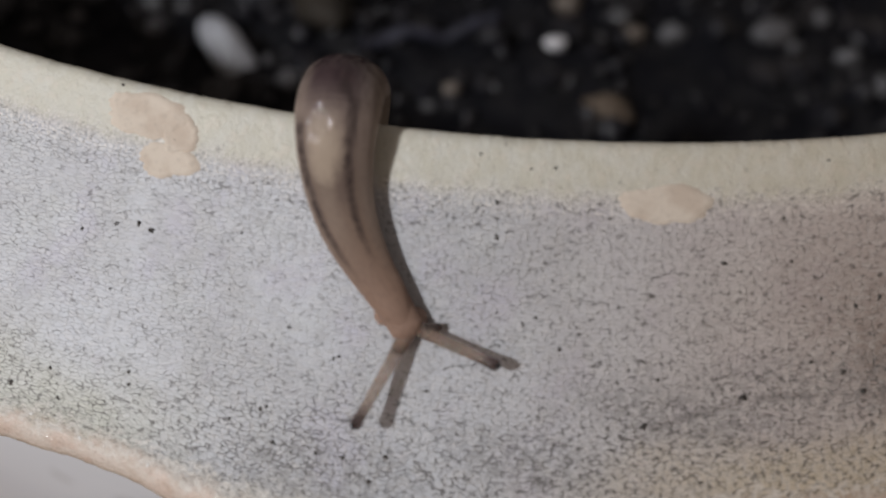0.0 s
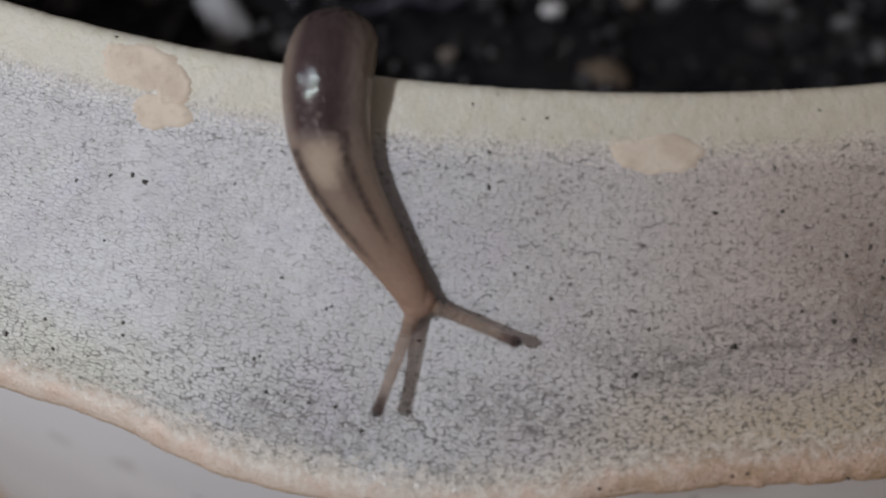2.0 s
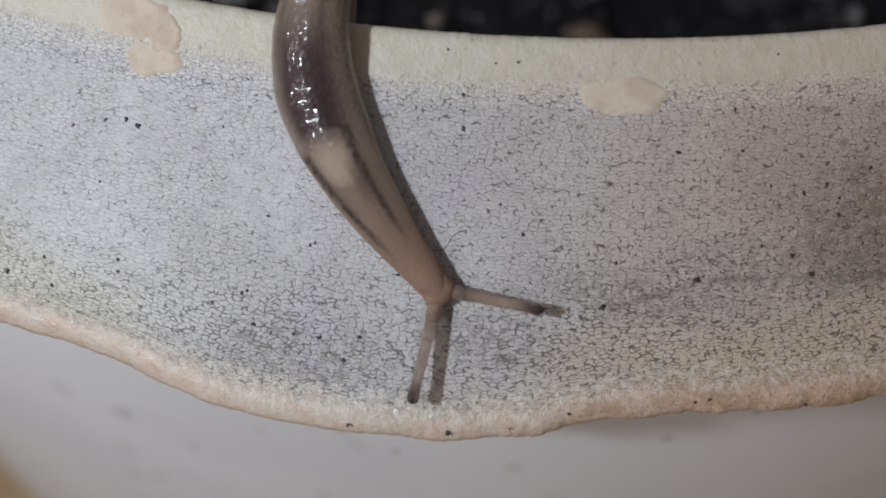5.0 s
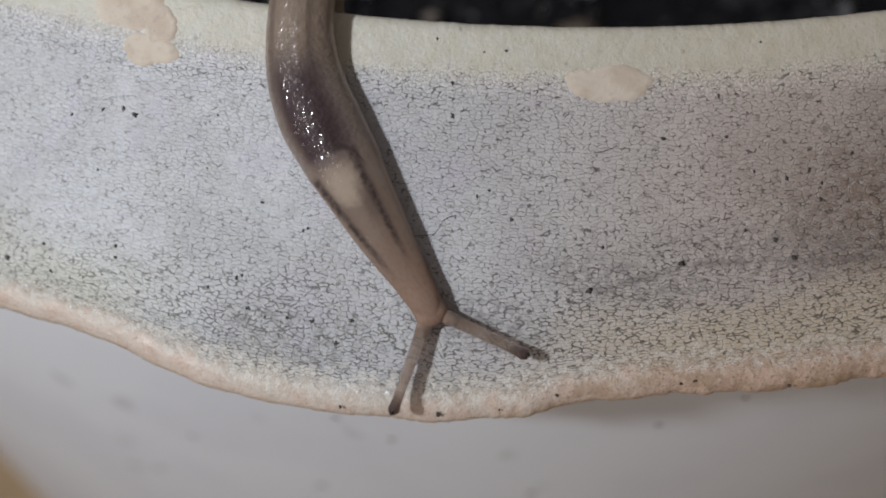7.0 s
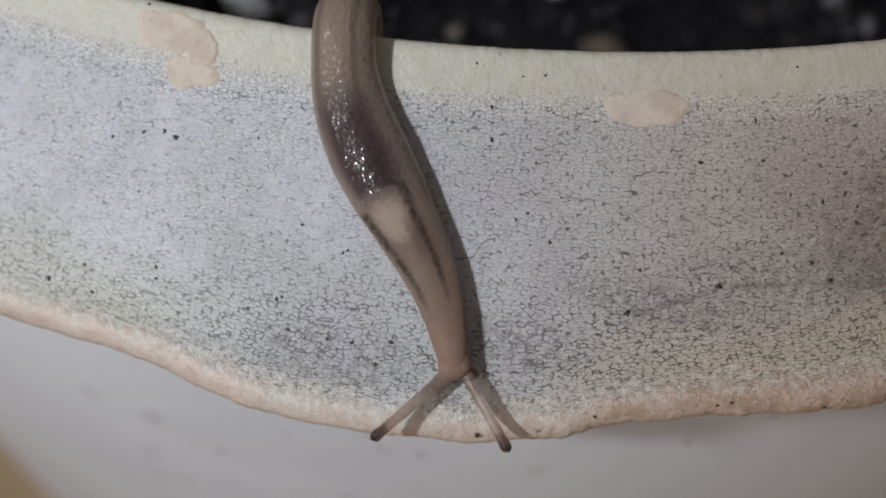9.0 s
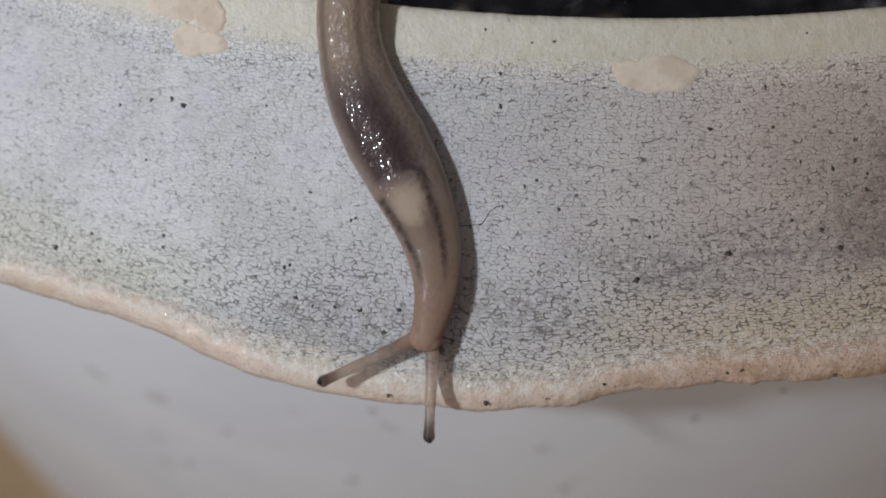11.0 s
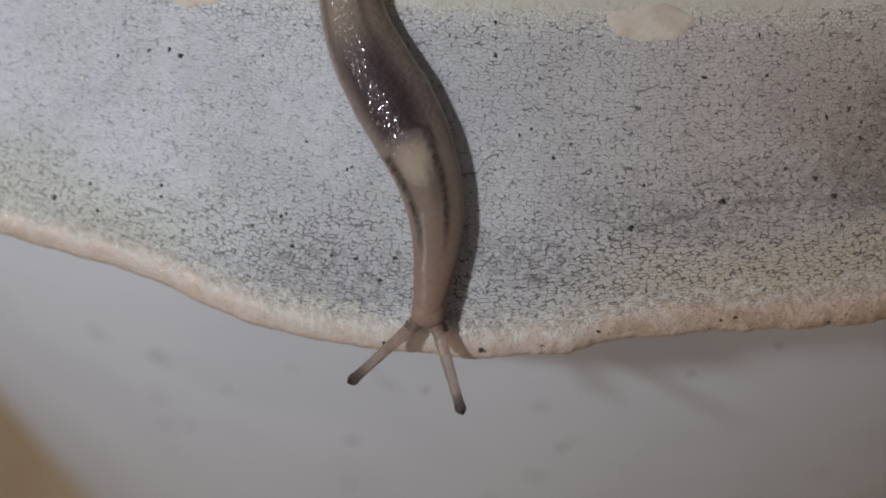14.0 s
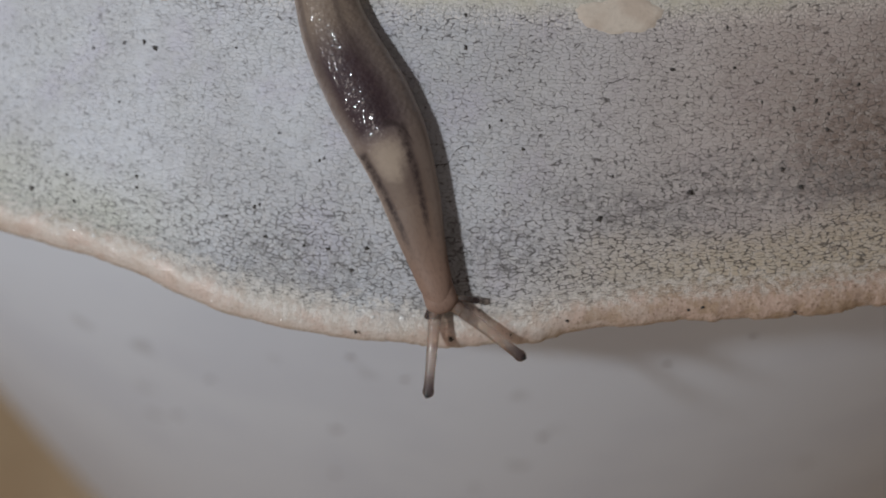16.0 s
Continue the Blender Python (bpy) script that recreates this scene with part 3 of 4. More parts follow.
def rim_column(th):
    """The rim's section at th: (place, v) from the inner wall over the lip to the underside."""
    e = edge_out(th)
    nick = noise.noise(Vector((th * 0.75, 3.0, 0))) * 2.6
    chip = 0.15 * (math.floor(nick) + min(1.0, (nick - math.floor(nick)) * 5)) + 0.04 * noise.noise(Vector((th * 4.1, 9.0, 0)))
    chip += 0.035 * noise.noise(Vector((th * 9.0, 1.0, 0)))
    chip *= 0.35 + 0.65 / (1 + math.exp(-(th + 3.0) / 1.2))
    k = (e - 15.0) / 7.0
    crease = 0.30 * math.exp(-((th - 9.0) / 9.0) ** 2)
    out = []
    for (o, z), a in zip(SECTION, ARC):
        if o > 15:
            o = 15 + (o - 15) * k
            z = field_z(o)
        wob = 0.05 * noise.noise(Vector((th * 0.8, o * 0.4, 5.0))) if o > 0.4 else 0.07 * noise.noise(Vector((th * 1.1, 0, 8))) + 0.05 * noise.noise(Vector((th * 5.0, 0, 3)))
        oc = 13.7 + 3.2 / (1 + math.exp((th + 1.0) / 1.6))
        wob += 0.10 / (1 + math.exp(-(th + 3) / 2)) * 0.6 * math.log1p(math.exp(min(30, (o - oc) / 0.6))) - crease * math.exp(-((o - oc) / 2.2) ** 2)
        out.append((o, z + wob, a))
    last = ARC[-1]
    # rounded, slightly swollen edge and the underside back to the body
    for q, dz in ((19.5, 0.06), (20.0, 0.16), (20.5, 0.25), (21.0, 0.22), (21.4, 0.08), (21.7, -0.16)):
        o = 15 + (q - 15) * k + chip * min(1.0, max(0.0, (q - 19.6) / 2.0)) ** 1.5
        n = 0.05 * noise.noise(Vector((th * 1.1, q * 0.7, 2.0))) + 0.018 * noise.noise(Vector((th * 3.4, q * 2.6, 4.0))) + 0.02 * noise.noise(Vector((th * 8.0, q * 5.0, 6.0)))
        out.append((o, field_z(o) + dz + n, last + (q - 19) * 1.15))
    e += chip
    ze = field_z(e)
    for o, z, da in ((e - 0.05, ze - 0.55, 3.8), (e, ze - 1.0, 4.3), (e - 0.25, ze - 1.5, 4.9), (e - 0.9, ze - 1.9, 5.6), (e - 2.5, ze - 2.3, 7.2),
                     (15.6, ze - 3.2, 12.0), (15.05, ze - 4.6, 14.0)):
        out.append((o, z, last + da))
    return out


def ring_angles():
    fine = list(np.arange(-27.0, 24.0, 0.08))
    return fine + list(np.arange(24.0, 333.0, 1.5))


def build_pot():
    pot = tagged(new("flower_pot"), "large white-glazed ceramic flower pot with a crazed, chipped rim", "flower pot")
    verts, uvs, faces = [], [], []
    angles = ring_angles()
    n = None
    for th in angles:
        tt = th if th < 180 else th - 360
        col = rim_column(tt)
        n = len(col)
        for o, z, a in col:
            verts.append(spot(th, o, z))
            v = o if a < 0 else a * 0.785 if a < ARC[-1] else ARC[-1] * 0.785 + (a - ARC[-1])
            uvs.append((tt * 2.4 / 100, v / 100))
    m = len(angles)
    for i in range(m):
        for j in range(n - 1):
            a, b = i * n + j, ((i + 1) % m) * n + j
            faces.append((a, a + 1, b + 1, b))
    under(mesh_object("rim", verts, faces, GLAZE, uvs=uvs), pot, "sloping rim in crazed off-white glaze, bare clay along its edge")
    # body: straight outer wall, foot and inside
    sec = [(15.0, 192.0), (15.0, 186.0), (15.0, 150.0), (15.0, 110.0), (15.0, 60.0), (15.0, 0.0), (14.8, -50.0), (14.0, -74.0), (12.5, -80.0),
           (-125.4, -80.0), (-125.4, -72.0), (0.0, -70.0), (-8.0, -60.0), (-8.5, 60.0), (-8.5, 152.0)]
    verts, faces = [], []
    steps = 240
    for i in range(steps):
        for o, z in sec:
            verts.append(spot(i * 360.0 / steps, o, z))
    k = len(sec)
    for i in range(steps):
        for j in range(k - 1):
            a, b = i * k + j, ((i + 1) % steps) * k + j
            faces.append((a, a + 1, b + 1, b))
    under(mesh_object("body", verts, faces, WHITE), pot, "smooth white glazed cylindrical body")
    return pot


def surface(th, a):
    """Place and normal of the rim at th degrees and a millimetres along its section from the crest."""
    def at(t, q):
        return spot(t, float(np.interp(q, ARC, SECTION[:, 0])) if q < ARC[-1] else SECTION[-1, 0] + (q - ARC[-1]) * 0.87,
                    float(np.interp(q, ARC, SECTION[:, 1])) if q < ARC[-1] else float(field_z(SECTION[-1, 0] + (q - ARC[-1]) * 0.87)))
    p = at(th, a)
    du, da = at(th + 0.1, a) - at(th - 0.1, a), at(th, a + 0.15) - at(th, a - 0.15)
    return p, da.cross(du).normalized() * (1 if da.cross(du).dot(Vector((0, -0.3, 1))) > 0 or a < 0 else -1)


def build_patch(pot, th, a, width, depth, seed, label):
    """A flake of glaze gone from the rim, the bare clay showing: a thin uneven scab on the surface."""
    rng = random.Random(seed)
    verts, faces = [], []
    n, rings = 44, 6
    for r in range(rings + 1):
        for i in range(n):
            ang = i * 2 * math.pi / n
            k = r / rings * (1 + 0.34 * noise.noise(Vector((math.cos(ang) * 1.4, math.sin(ang) * 1.4, seed))) + 0.13 * noise.noise(Vector((math.cos(ang) * 5, math.sin(ang) * 5, seed + 7))))
            p, nn = surface(th + math.cos(ang) * k * width / 2.4 / 2, a + math.sin(ang) * k * depth / 2)
            verts.append(p + nn * (0.14 if r == rings - 1 else -0.06 if r == rings else 0.085 + 0.02 * noise.noise(p * 900)) * MM)
    for r in range(rings):
        for i in range(n):
            j = (i + 1) % n
            faces.append((r * n + i, r * n + j, (r + 1) * n + j, (r + 1) * n + i))
    return under(mesh_object("bare_clay_patch", verts, faces, CLAY), pot, label)


# ---- the slug ----
LENGTH = 47.0
WIDTH_AT = ([0.0, 1.0, 2.5, 5.0, 8.0, 11.6, 14.0, 17.0, 20.0, 24.0, 30.0, 38.0, 44.0, 47.0],
            [0.95, 1.06, 1.16, 1.44, 1.96, 2.42, 2.75, 2.92, 2.72, 2.30, 2.10, 1.8, 1.2, 0.6])
STEP = 0.4


def half_width(s):
    return float(np.interp(s, *WIDTH_AT))


def segment_mesh(s, name):
    """One overlapping slice of the body: flat foot, arched back, ends drawn in; y runs to the tail."""
    w = half_width(s)
    h = w * float(np.interp(s, [8, 15], [1.24, 1.06]))
    reach = min(float(np.interp(s, [5, 10], [3.4, 2.2])), 0.6 + 0.85 * s, 1.2 + 0.5 * (LENGTH - s))
    base = float(np.interp(s, [8, 15], [0.40, 0.24]))
    nl, na = 30, 28
    verts, faces, uvs = [], [], []
    for i in range(nl + 1):
        q = 2 * i / nl - 1
        y = (0.6 * q + 0.4 * math.sin(math.pi * q / 2)) * 0.996
        k = math.sqrt(max(0.0, 1 - y * y))
        for j in range(na):
            ang = 2 * math.pi * j / na
            cx, cz = math.sin(ang), math.cos(ang)
            x = w * k * cx
            z = h * base + (h * (1 - base) * k * cz if cz > 0 else h * (base + 0.02) * k * cz)
            verts.append((x * MM, y * reach * MM, z * MM))
            uvs.append(((s + y * reach * (0.8 if s < 16 else 1.0)) / 100, 0.5 + 0.5 * cx if cz > 0 else 0.5 + 0.5 * math.copysign(1, cx)))
    for i in range(nl):
        for j in range(na):
            a, b = i * na + j, i * na + (j + 1) % na
            faces.append((a, b, b + na, a + na))
    faces.append(tuple(range(na))[::-1])
    faces.append(tuple(nl * na + j for j in range(na)))
    ob = mesh_object(name, verts, faces, SKIN, uvs=uvs)
    # shade the slices as one tapering body, but for the rounded ends
    taper = half_width(s + 0.5) - half_width(s - 0.5)
    normals = []
    for k, v in enumerate(ob.data.vertices):
        j = k % na
        ang = 2 * math.pi * j / na
        round_ = Vector((math.sin(ang) / w, 0, math.cos(ang) / (h * (1 - base if math.cos(ang) > 0 else base + 0.02)))).normalized()
        round_.y = -taper
        end = min(1.0, max(0.0, (abs(v.co.y) / MM / reach - 0.75) / 0.2))
        at = s + v.co.y / MM
        own = min(1.0, max(0.0, (at - 1.8) / 3.0), max(0.0, (LENGTH - 2 - at) / 4))
        soft = round_.normalized().lerp(Vector((0, 0, 1)), float(np.interp(s, [12, 15], [0.30, 0.08])) if math.cos(ang) > -0.3 else 0.0)
        normals.append(v.normal.lerp(soft.normalized(), own * (1 - end)).normalized())
    ob.data.normals_split_custom_set_from_vertices(normals)
    return ob


def head_mesh(name):
    """The blunt head and front of the neck in one piece, from the snout to 6 mm behind it; the origin lies at 2.5 mm."""
    nl, na = 30, 28
    verts, faces, uvs = [], [], []
    for i in range(nl + 1):
        s = 0.35 + 5.85 * (i / nl) ** 1.3
        k = math.sqrt(max(0.0004, 1 - max(0.0, (1.15 - s) / 0.8) ** 2)) * math.sqrt(max(0.0, 1 - max(0.0, (s - 4.2) / 2.3) ** 2))
        w = half_width(s) * 1.015 * (1.0 + 0.08 * max(0.0, min(1.0, (2.2 - s) / 1.2)))
        h = 1.24 * w
        droop = 1.0 - 0.26 * max(0.0, min(1.0, (3.0 - s) / 2.4))
        for j in range(na):
            ang = 2 * math.pi * j / na
            cx, cz = math.sin(ang), math.cos(ang)
            z = h * 0.40 + (h * 0.60 * k * cz if cz > 0 else h * 0.42 * k * cz)
            verts.append((w * k * cx * MM, (s - 2.5) * MM, z * droop * MM))
            uvs.append((s / 100, 0.5 + 0.5 * cx if cz > 0 else 0.5 + 0.5 * math.copysign(1, cx)))
    for i in range(nl):
        for j in range(na):
            a, b = i * na + j, i * na + (j + 1) % na
            faces.append((a, b, b + na, a + na))
    faces.append(tuple(range(na))[::-1])
    faces.append(tuple(nl * na + j for j in range(na)))
    ob = mesh_object(name, verts, faces, SKIN, uvs=uvs)
    normals = []
    for k, v in enumerate(ob.data.vertices):
        ang = 2 * math.pi * (k % na) / na
        round_ = Vector((math.sin(ang), 0, math.cos(ang) / (1.24 * (0.6 if math.cos(ang) > 0 else 0.42)))).normalized()
        round_.y = -0.11
        own = min(1.0, max(0.0, (v.co.y / MM + 2.5 - 1.7) / 1.6))
        soft = round_.normalized().lerp(Vector((0, 0, 1)), 0.30 if math.cos(ang) > -0.3 else 0.0)
        normals.append(v.normal.lerp(soft.normalized(), own).normalized())
    ob.data.normals_split_custom_set_from_vertices(normals)
    return ob


def tentacle_mesh(name, length, r0, r1, bulb, parent, label):
    """A tapered feeler along y with a swollen tip at the origin, and a dark eye in it."""
    prof = [(-bulb * 0.98, 0.02), (-bulb * 0.8, bulb * 0.6), (-bulb * 0.35, bulb * 0.95), (bulb * 0.2, bulb), (bulb * 0.9, bulb * 0.88), (bulb * 1.9, r1 * 1.05)]
    prof += [(bulb * 1.9 + (length - bulb * 1.9) * q, (r1 + (r0 * 0.62 - r1) * q + r0 * 0.38 * q ** 4) * (1 + 0.04 * math.sin(q * 37))) for q in np.linspace(0.08, 1, 16)]
    prof += [(length + r0 * 0.4, r0 * 0.88), (length + r0 * 0.75, r0 * 0.6), (length + r0 * 0.9, 0.02)]
    na = 18
    verts, faces = [], []
    for y, r in prof:
        bow = 0.10 * math.sin(math.pi * max(0, y) / length)
        for j in range(na):
            a = 2 * math.pi * j / na
            verts.append((r * math.sin(a) * MM, y * MM, (r * math.cos(a) + bow) * MM))
    for i in range(len(prof) - 1):
        for j in range(na):
            a, b = i * na + j, i * na + (j + 1) % na
            faces.append((a, b, b + na, a + na))
    faces.append(tuple(range(na))[::-1])
    return under(mesh_object(name, verts, faces, HORN), parent, label)


def build_slug():
    slug = tagged(new("slug"), "translucent brown slug with dark side bands crawling over the rim", "slug")
    segs = [(2.5, under(head_mesh("head"), slug))]
    s = 4.0
    while s < LENGTH - 0.5:
        name = "neck_segment" if s < 9 else "mantle_segment" if s < 15 else "back_segment" if s < 36 else "tail_segment"
        segs.append((s, under(segment_mesh(s, name), slug)))
        s += STEP * (0.7 if s < 9 else 0.5 if s < 30 else 1)
    feelers = []
    for side in (-1, 1):
        t = tentacle_mesh("tentacle", 7.9, 0.80, 0.345, 0.42, slug, "long upper feeler with a dark eye at the tip")
        vs, fs = lump(random.Random(3), 0.20 * MM, 1.0, 2, 0.02)
        e = under(mesh_object("eye", vs, fs, EYE), t, "black eye spot")
        e.location = (0.05 * MM * side, -0.26 * MM, 0.22 * MM)
        feelers.append(t)
    lower = [tentacle_mesh("lower_tentacle", 2.6, 0.42, 0.24, 0.27, slug, "short lower feeler") for side in (-1, 1)]
    return slug, segs, feelers, lower


CRAWL = []


def crawl(t, line, neck, tips):
    """The slug at t seconds: its line from the head back (degrees round the pot, millimetres from the crest), neck length, tips of the feelers."""
    CRAWL.append((t, line, neck, tips))


crawl(0, [(-6.28, 14.43), (-6.96, 11.72), (-8.16, 8.94), (-8.92, 6.16), (-9.37, 3.38), (-9.45, 0.60)], 12.60, [(-8.24, -3.39, 200.64), (0.51, 0.04, 202.18)])
crawl(1, [(-6.04, 14.95), (-6.96, 12.13), (-8.14, 9.25), (-8.97, 6.36), (-9.42, 3.48), (-9.51, 0.60)], 11.66, [(-7.23, -4.22, 200.04), (1.83, -0.37, 202.06)])
crawl(1.5, [(-5.84, 15.70), (-6.53, 12.73), (-7.86, 9.70), (-8.99, 6.66), (-9.47, 3.63), (-9.48, 0.60)], 11.31, [(-6.53, -4.89, 199.6), (2.35, -0.81, 201.73)])
crawl(2, [(-5.74, 15.88), (-6.54, 12.86), (-7.76, 9.80), (-8.85, 6.73), (-9.42, 3.67), (-9.47, 0.60)], 10.68, [(-6.39, -5.52, 199.36), (2.38, -1.55, 201.33)])
crawl(2.5, [(-5.45, 16.92), (-6.19, 14.24), (-7.35, 11.51), (-8.51, 8.79), (-9.16, 6.06), (-9.49, 3.33), (-9.45, 0.60)], 11.49, [(-5.53, -6.35, 198.89), (2.83, -2.03, 201.1)])
crawl(3, [(-5.28, 17.23), (-5.93, 14.51), (-7.04, 11.73), (-8.25, 8.95), (-8.98, 6.16), (-9.46, 3.38), (-9.48, 0.60)], 10.63, [(-5.02, -7.08, 198.6), (3.66, -2.28, 201.12)])
crawl(3.5, [(-4.84, 18.23), (-5.59, 15.34), (-6.82, 12.39), (-8.15, 9.45), (-8.96, 6.50), (-9.42, 3.55), (-9.39, 0.60)], 11.07, [(-4.47, -7.48, 198.31), (4.53, -2.64, 200.83)])
crawl(4, [(-4.60, 18.60), (-5.57, 15.65), (-6.88, 12.64), (-8.03, 9.63), (-8.85, 6.62), (-9.44, 3.61), (-9.44, 0.60)], 11.02, [(-3.19, -8.13, 197.97), (5.2, -3.04, 200.71)])
crawl(6.5, [(-4.28, 20.99), (-5.02, 18.12), (-6.15, 15.20), (-7.12, 12.28), (-7.93, 9.36), (-8.82, 6.44), (-9.34, 3.52), (-9.40, 0.60)], 10.79, [(-2.46, -10.33, 196.55), (5.97, -6.17, 198.77)])
crawl(7, [(-4.41, 21.95), (-4.86, 19.32), (-5.84, 16.65), (-6.65, 13.98), (-7.36, 11.30), (-8.24, 8.62), (-9.11, 5.95), (-9.47, 3.28), (-9.54, 0.60)], 10.54, [(-3.36, -10.69, 196.42), (5.55, -7.35, 198.15)])
crawl(7.5, [(-4.39, 22.22), (-4.80, 19.55), (-5.71, 16.85), (-6.61, 14.14), (-7.34, 11.43), (-8.22, 8.72), (-9.06, 6.02), (-9.43, 3.31), (-9.51, 0.60)], 10.55, [(-3.68, -10.97, 196.35), (5.29, -8.11, 197.73)])
crawl(8, [(-4.41, 23.57), (-4.79, 20.70), (-5.57, 17.83), (-6.39, 14.96), (-7.26, 12.09), (-8.12, 9.21), (-8.92, 6.34), (-9.48, 3.47), (-9.55, 0.60)], 11.25, [(-4.74, -11.15, 196.27), (4.73, -9.11, 197.37)])
crawl(8.5, [(-4.57, 24.16), (-4.92, 21.50), (-5.35, 18.89), (-5.91, 16.27), (-6.67, 13.66), (-7.45, 11.05), (-8.20, 8.44), (-8.92, 5.82), (-9.43, 3.21), (-9.49, 0.60)], 11.48, [(-5.91, -11.1, 196.39), (3.39, -10.49, 196.77)])
crawl(11, [(-6.31, 24.88), (-6.18, 22.24), (-5.86, 19.53), (-6.10, 16.83), (-6.63, 14.12), (-7.26, 11.42), (-8.20, 8.71), (-8.99, 6.01), (-9.46, 3.30), (-9.68, 0.60)], 9.61, [(-11.55, -9.75, 197.07), (-4.3, -12.93, 194.98)])
crawl(11.5, [(-6.48, 25.43), (-6.29, 22.71), (-5.92, 19.94), (-6.15, 17.18), (-6.69, 14.42), (-7.36, 11.65), (-8.34, 8.89), (-9.15, 6.13), (-9.59, 3.36), (-9.75, 0.60)], 10.34, [(-12.07, -9.66, 196.94), (-5.32, -13.2, 194.83)])
crawl(12, [(-6.62, 25.18), (-6.32, 22.47), (-5.96, 19.73), (-6.06, 17.00), (-6.56, 14.27), (-7.21, 11.53), (-8.23, 8.80), (-8.94, 6.07), (-9.48, 3.33), (-9.71, 0.60)], 9.96, [(-12.29, -9.97, 196.72), (-5.78, -13.14, 194.89)])
crawl(12.5, [(-6.50, 25.81), (-6.32, 23.01), (-6.03, 20.21), (-6.06, 17.41), (-6.55, 14.61), (-7.11, 11.80), (-8.01, 9.00), (-8.85, 6.20), (-9.44, 3.40), (-9.69, 0.60)], 9.91, [(-11.97, -10.76, 196.45), (-5.17, -13.7, 194.65)])
crawl(13, [(-6.33, 26.48), (-6.26, 23.59), (-5.96, 20.71), (-5.98, 17.84), (-6.48, 14.97), (-6.99, 12.09), (-7.85, 9.22), (-8.81, 6.35), (-9.49, 3.47), (-9.62, 0.60)], 10.76, [(-10.81, -11.7, 195.88), (-3.77, -13.93, 194.45)])
crawl(13.5, [(-6.17, 26.91), (-6.12, 24.27), (-5.96, 21.64), (-5.89, 19.01), (-6.11, 16.38), (-6.56, 13.75), (-7.28, 11.12), (-8.17, 8.49), (-8.97, 5.86), (-9.39, 3.23), (-9.53, 0.60)], 10.86, [(-10.54, -12.27, 195.68), (-3.04, -14.54, 194.17)])
crawl(14, [(-5.94, 27.26), (-5.92, 24.59), (-5.87, 21.92), (-5.78, 19.25), (-5.99, 16.59), (-6.44, 13.93), (-7.17, 11.26), (-8.01, 8.59), (-8.97, 5.93), (-9.34, 3.27), (-9.49, 0.60)], 11.01, [(-9.2, -12.85, 195.23), (-1.78, -14.52, 194.16)])
crawl(14.5, [(-5.67, 27.39), (-5.65, 24.70), (-5.81, 22.02), (-5.79, 19.35), (-5.92, 16.67), (-6.45, 13.99), (-7.12, 11.31), (-7.86, 8.63), (-8.82, 5.96), (-9.16, 3.28), (-9.36, 0.60)], 11.34, [(-7.8, -13.6, 194.81), (-0.03, -14.1, 194.36)])
crawl(15, [(-5.34, 27.02), (-5.40, 24.39), (-5.65, 21.74), (-5.69, 19.10), (-5.99, 16.46), (-6.58, 13.82), (-7.36, 11.17), (-8.13, 8.53), (-9.03, 5.89), (-9.30, 3.24), (-9.45, 0.60)], 11.01, [(-5.7, -14.08, 194.5), (1.41, -13.59, 194.69)])
crawl(16, [(-4.44, 26.47), (-4.86, 23.65), (-5.41, 20.77), (-5.73, 17.89), (-6.21, 15.01), (-6.83, 12.12), (-7.73, 9.24), (-8.75, 6.36), (-9.23, 3.48), (-9.46, 0.60)], 10.53, [(-1.91, -14.26, 194.37), (4.53, -12.03, 195.59)])



def smooth_line(pts, window):
    """Average a polyline over the window."""
    pad = window
    ext = np.concatenate((pts[:1].repeat(pad, 0) + (pts[0] - pts[1]) * np.arange(pad, 0, -1)[:, None], pts, pts[-1:].repeat(pad, 0)))
    ker = np.hanning(2 * pad + 3)[1:-1]
    ker /= ker.sum()
    return np.stack([np.convolve(ext[:, c], ker, "valid") for c in range(ext.shape[1])], 1)


def body_line(points):
    """Places, normals and lengths along the crawling line, from the head backwards, in millimetres."""
    ctrl = list(points) + [(-9.55, 1.0), (-9.6, -4.0), (-9.8, -20.0), (-9.9, -45.0)]
    ctrl = [c for i, c in enumerate(ctrl) if i == 0 or c[1] < ctrl[i - 1][1] - 0.3]
    th, a = np.array([c[0] for c in ctrl]), np.array([c[1] for c in ctrl])
    q = np.arange(a[0], -44.0, -0.25)
    tq = np.interp(-q, -a, th)
    tq = smooth_line(tq[:, None], 9)[:, 0]
    pn = [surface(t, v) for t, v in zip(tq, q)]
    pos = np.array([p[:] for p, _ in pn]) / MM
    nor = np.array([n[:] for _, n in pn])
    near = np.exp(-((q + 1.0) / 2.8) ** 2)[:, None]
    pos = smooth_line(pos, 20)
    nor = smooth_line(nor, 24)
    nor /= np.linalg.norm(nor, axis=1)[:, None]
    pos += nor * near * 2.05
    run = np.concatenate(([0.0], np.cumsum(np.linalg.norm(np.diff(pos, axis=0), axis=1))))
    return pos, nor, run


def frame_at(line, d):
    pos, nor, run = line
    def p(x):
        if x < 0:
            return pos[0] + (pos[0] - pos[4]) / run[4] * (-x)
        return np.array([np.interp(x, run, pos[:, c]) for c in range(3)])
    n = np.array([np.interp(max(d, 0), run, nor[:, c]) for c in range(3)])
    y = p(d + 0.8) - p(d - 0.8)
    y /= np.linalg.norm(y)
    x = np.cross(y, n)
    x /= np.linalg.norm(x)
    z = np.cross(x, y)
    m = Matrix([[x[i], y[i], z[i], p(d)[i] * MM] for i in range(3)] + [[0, 0, 0, 1]])
    return m


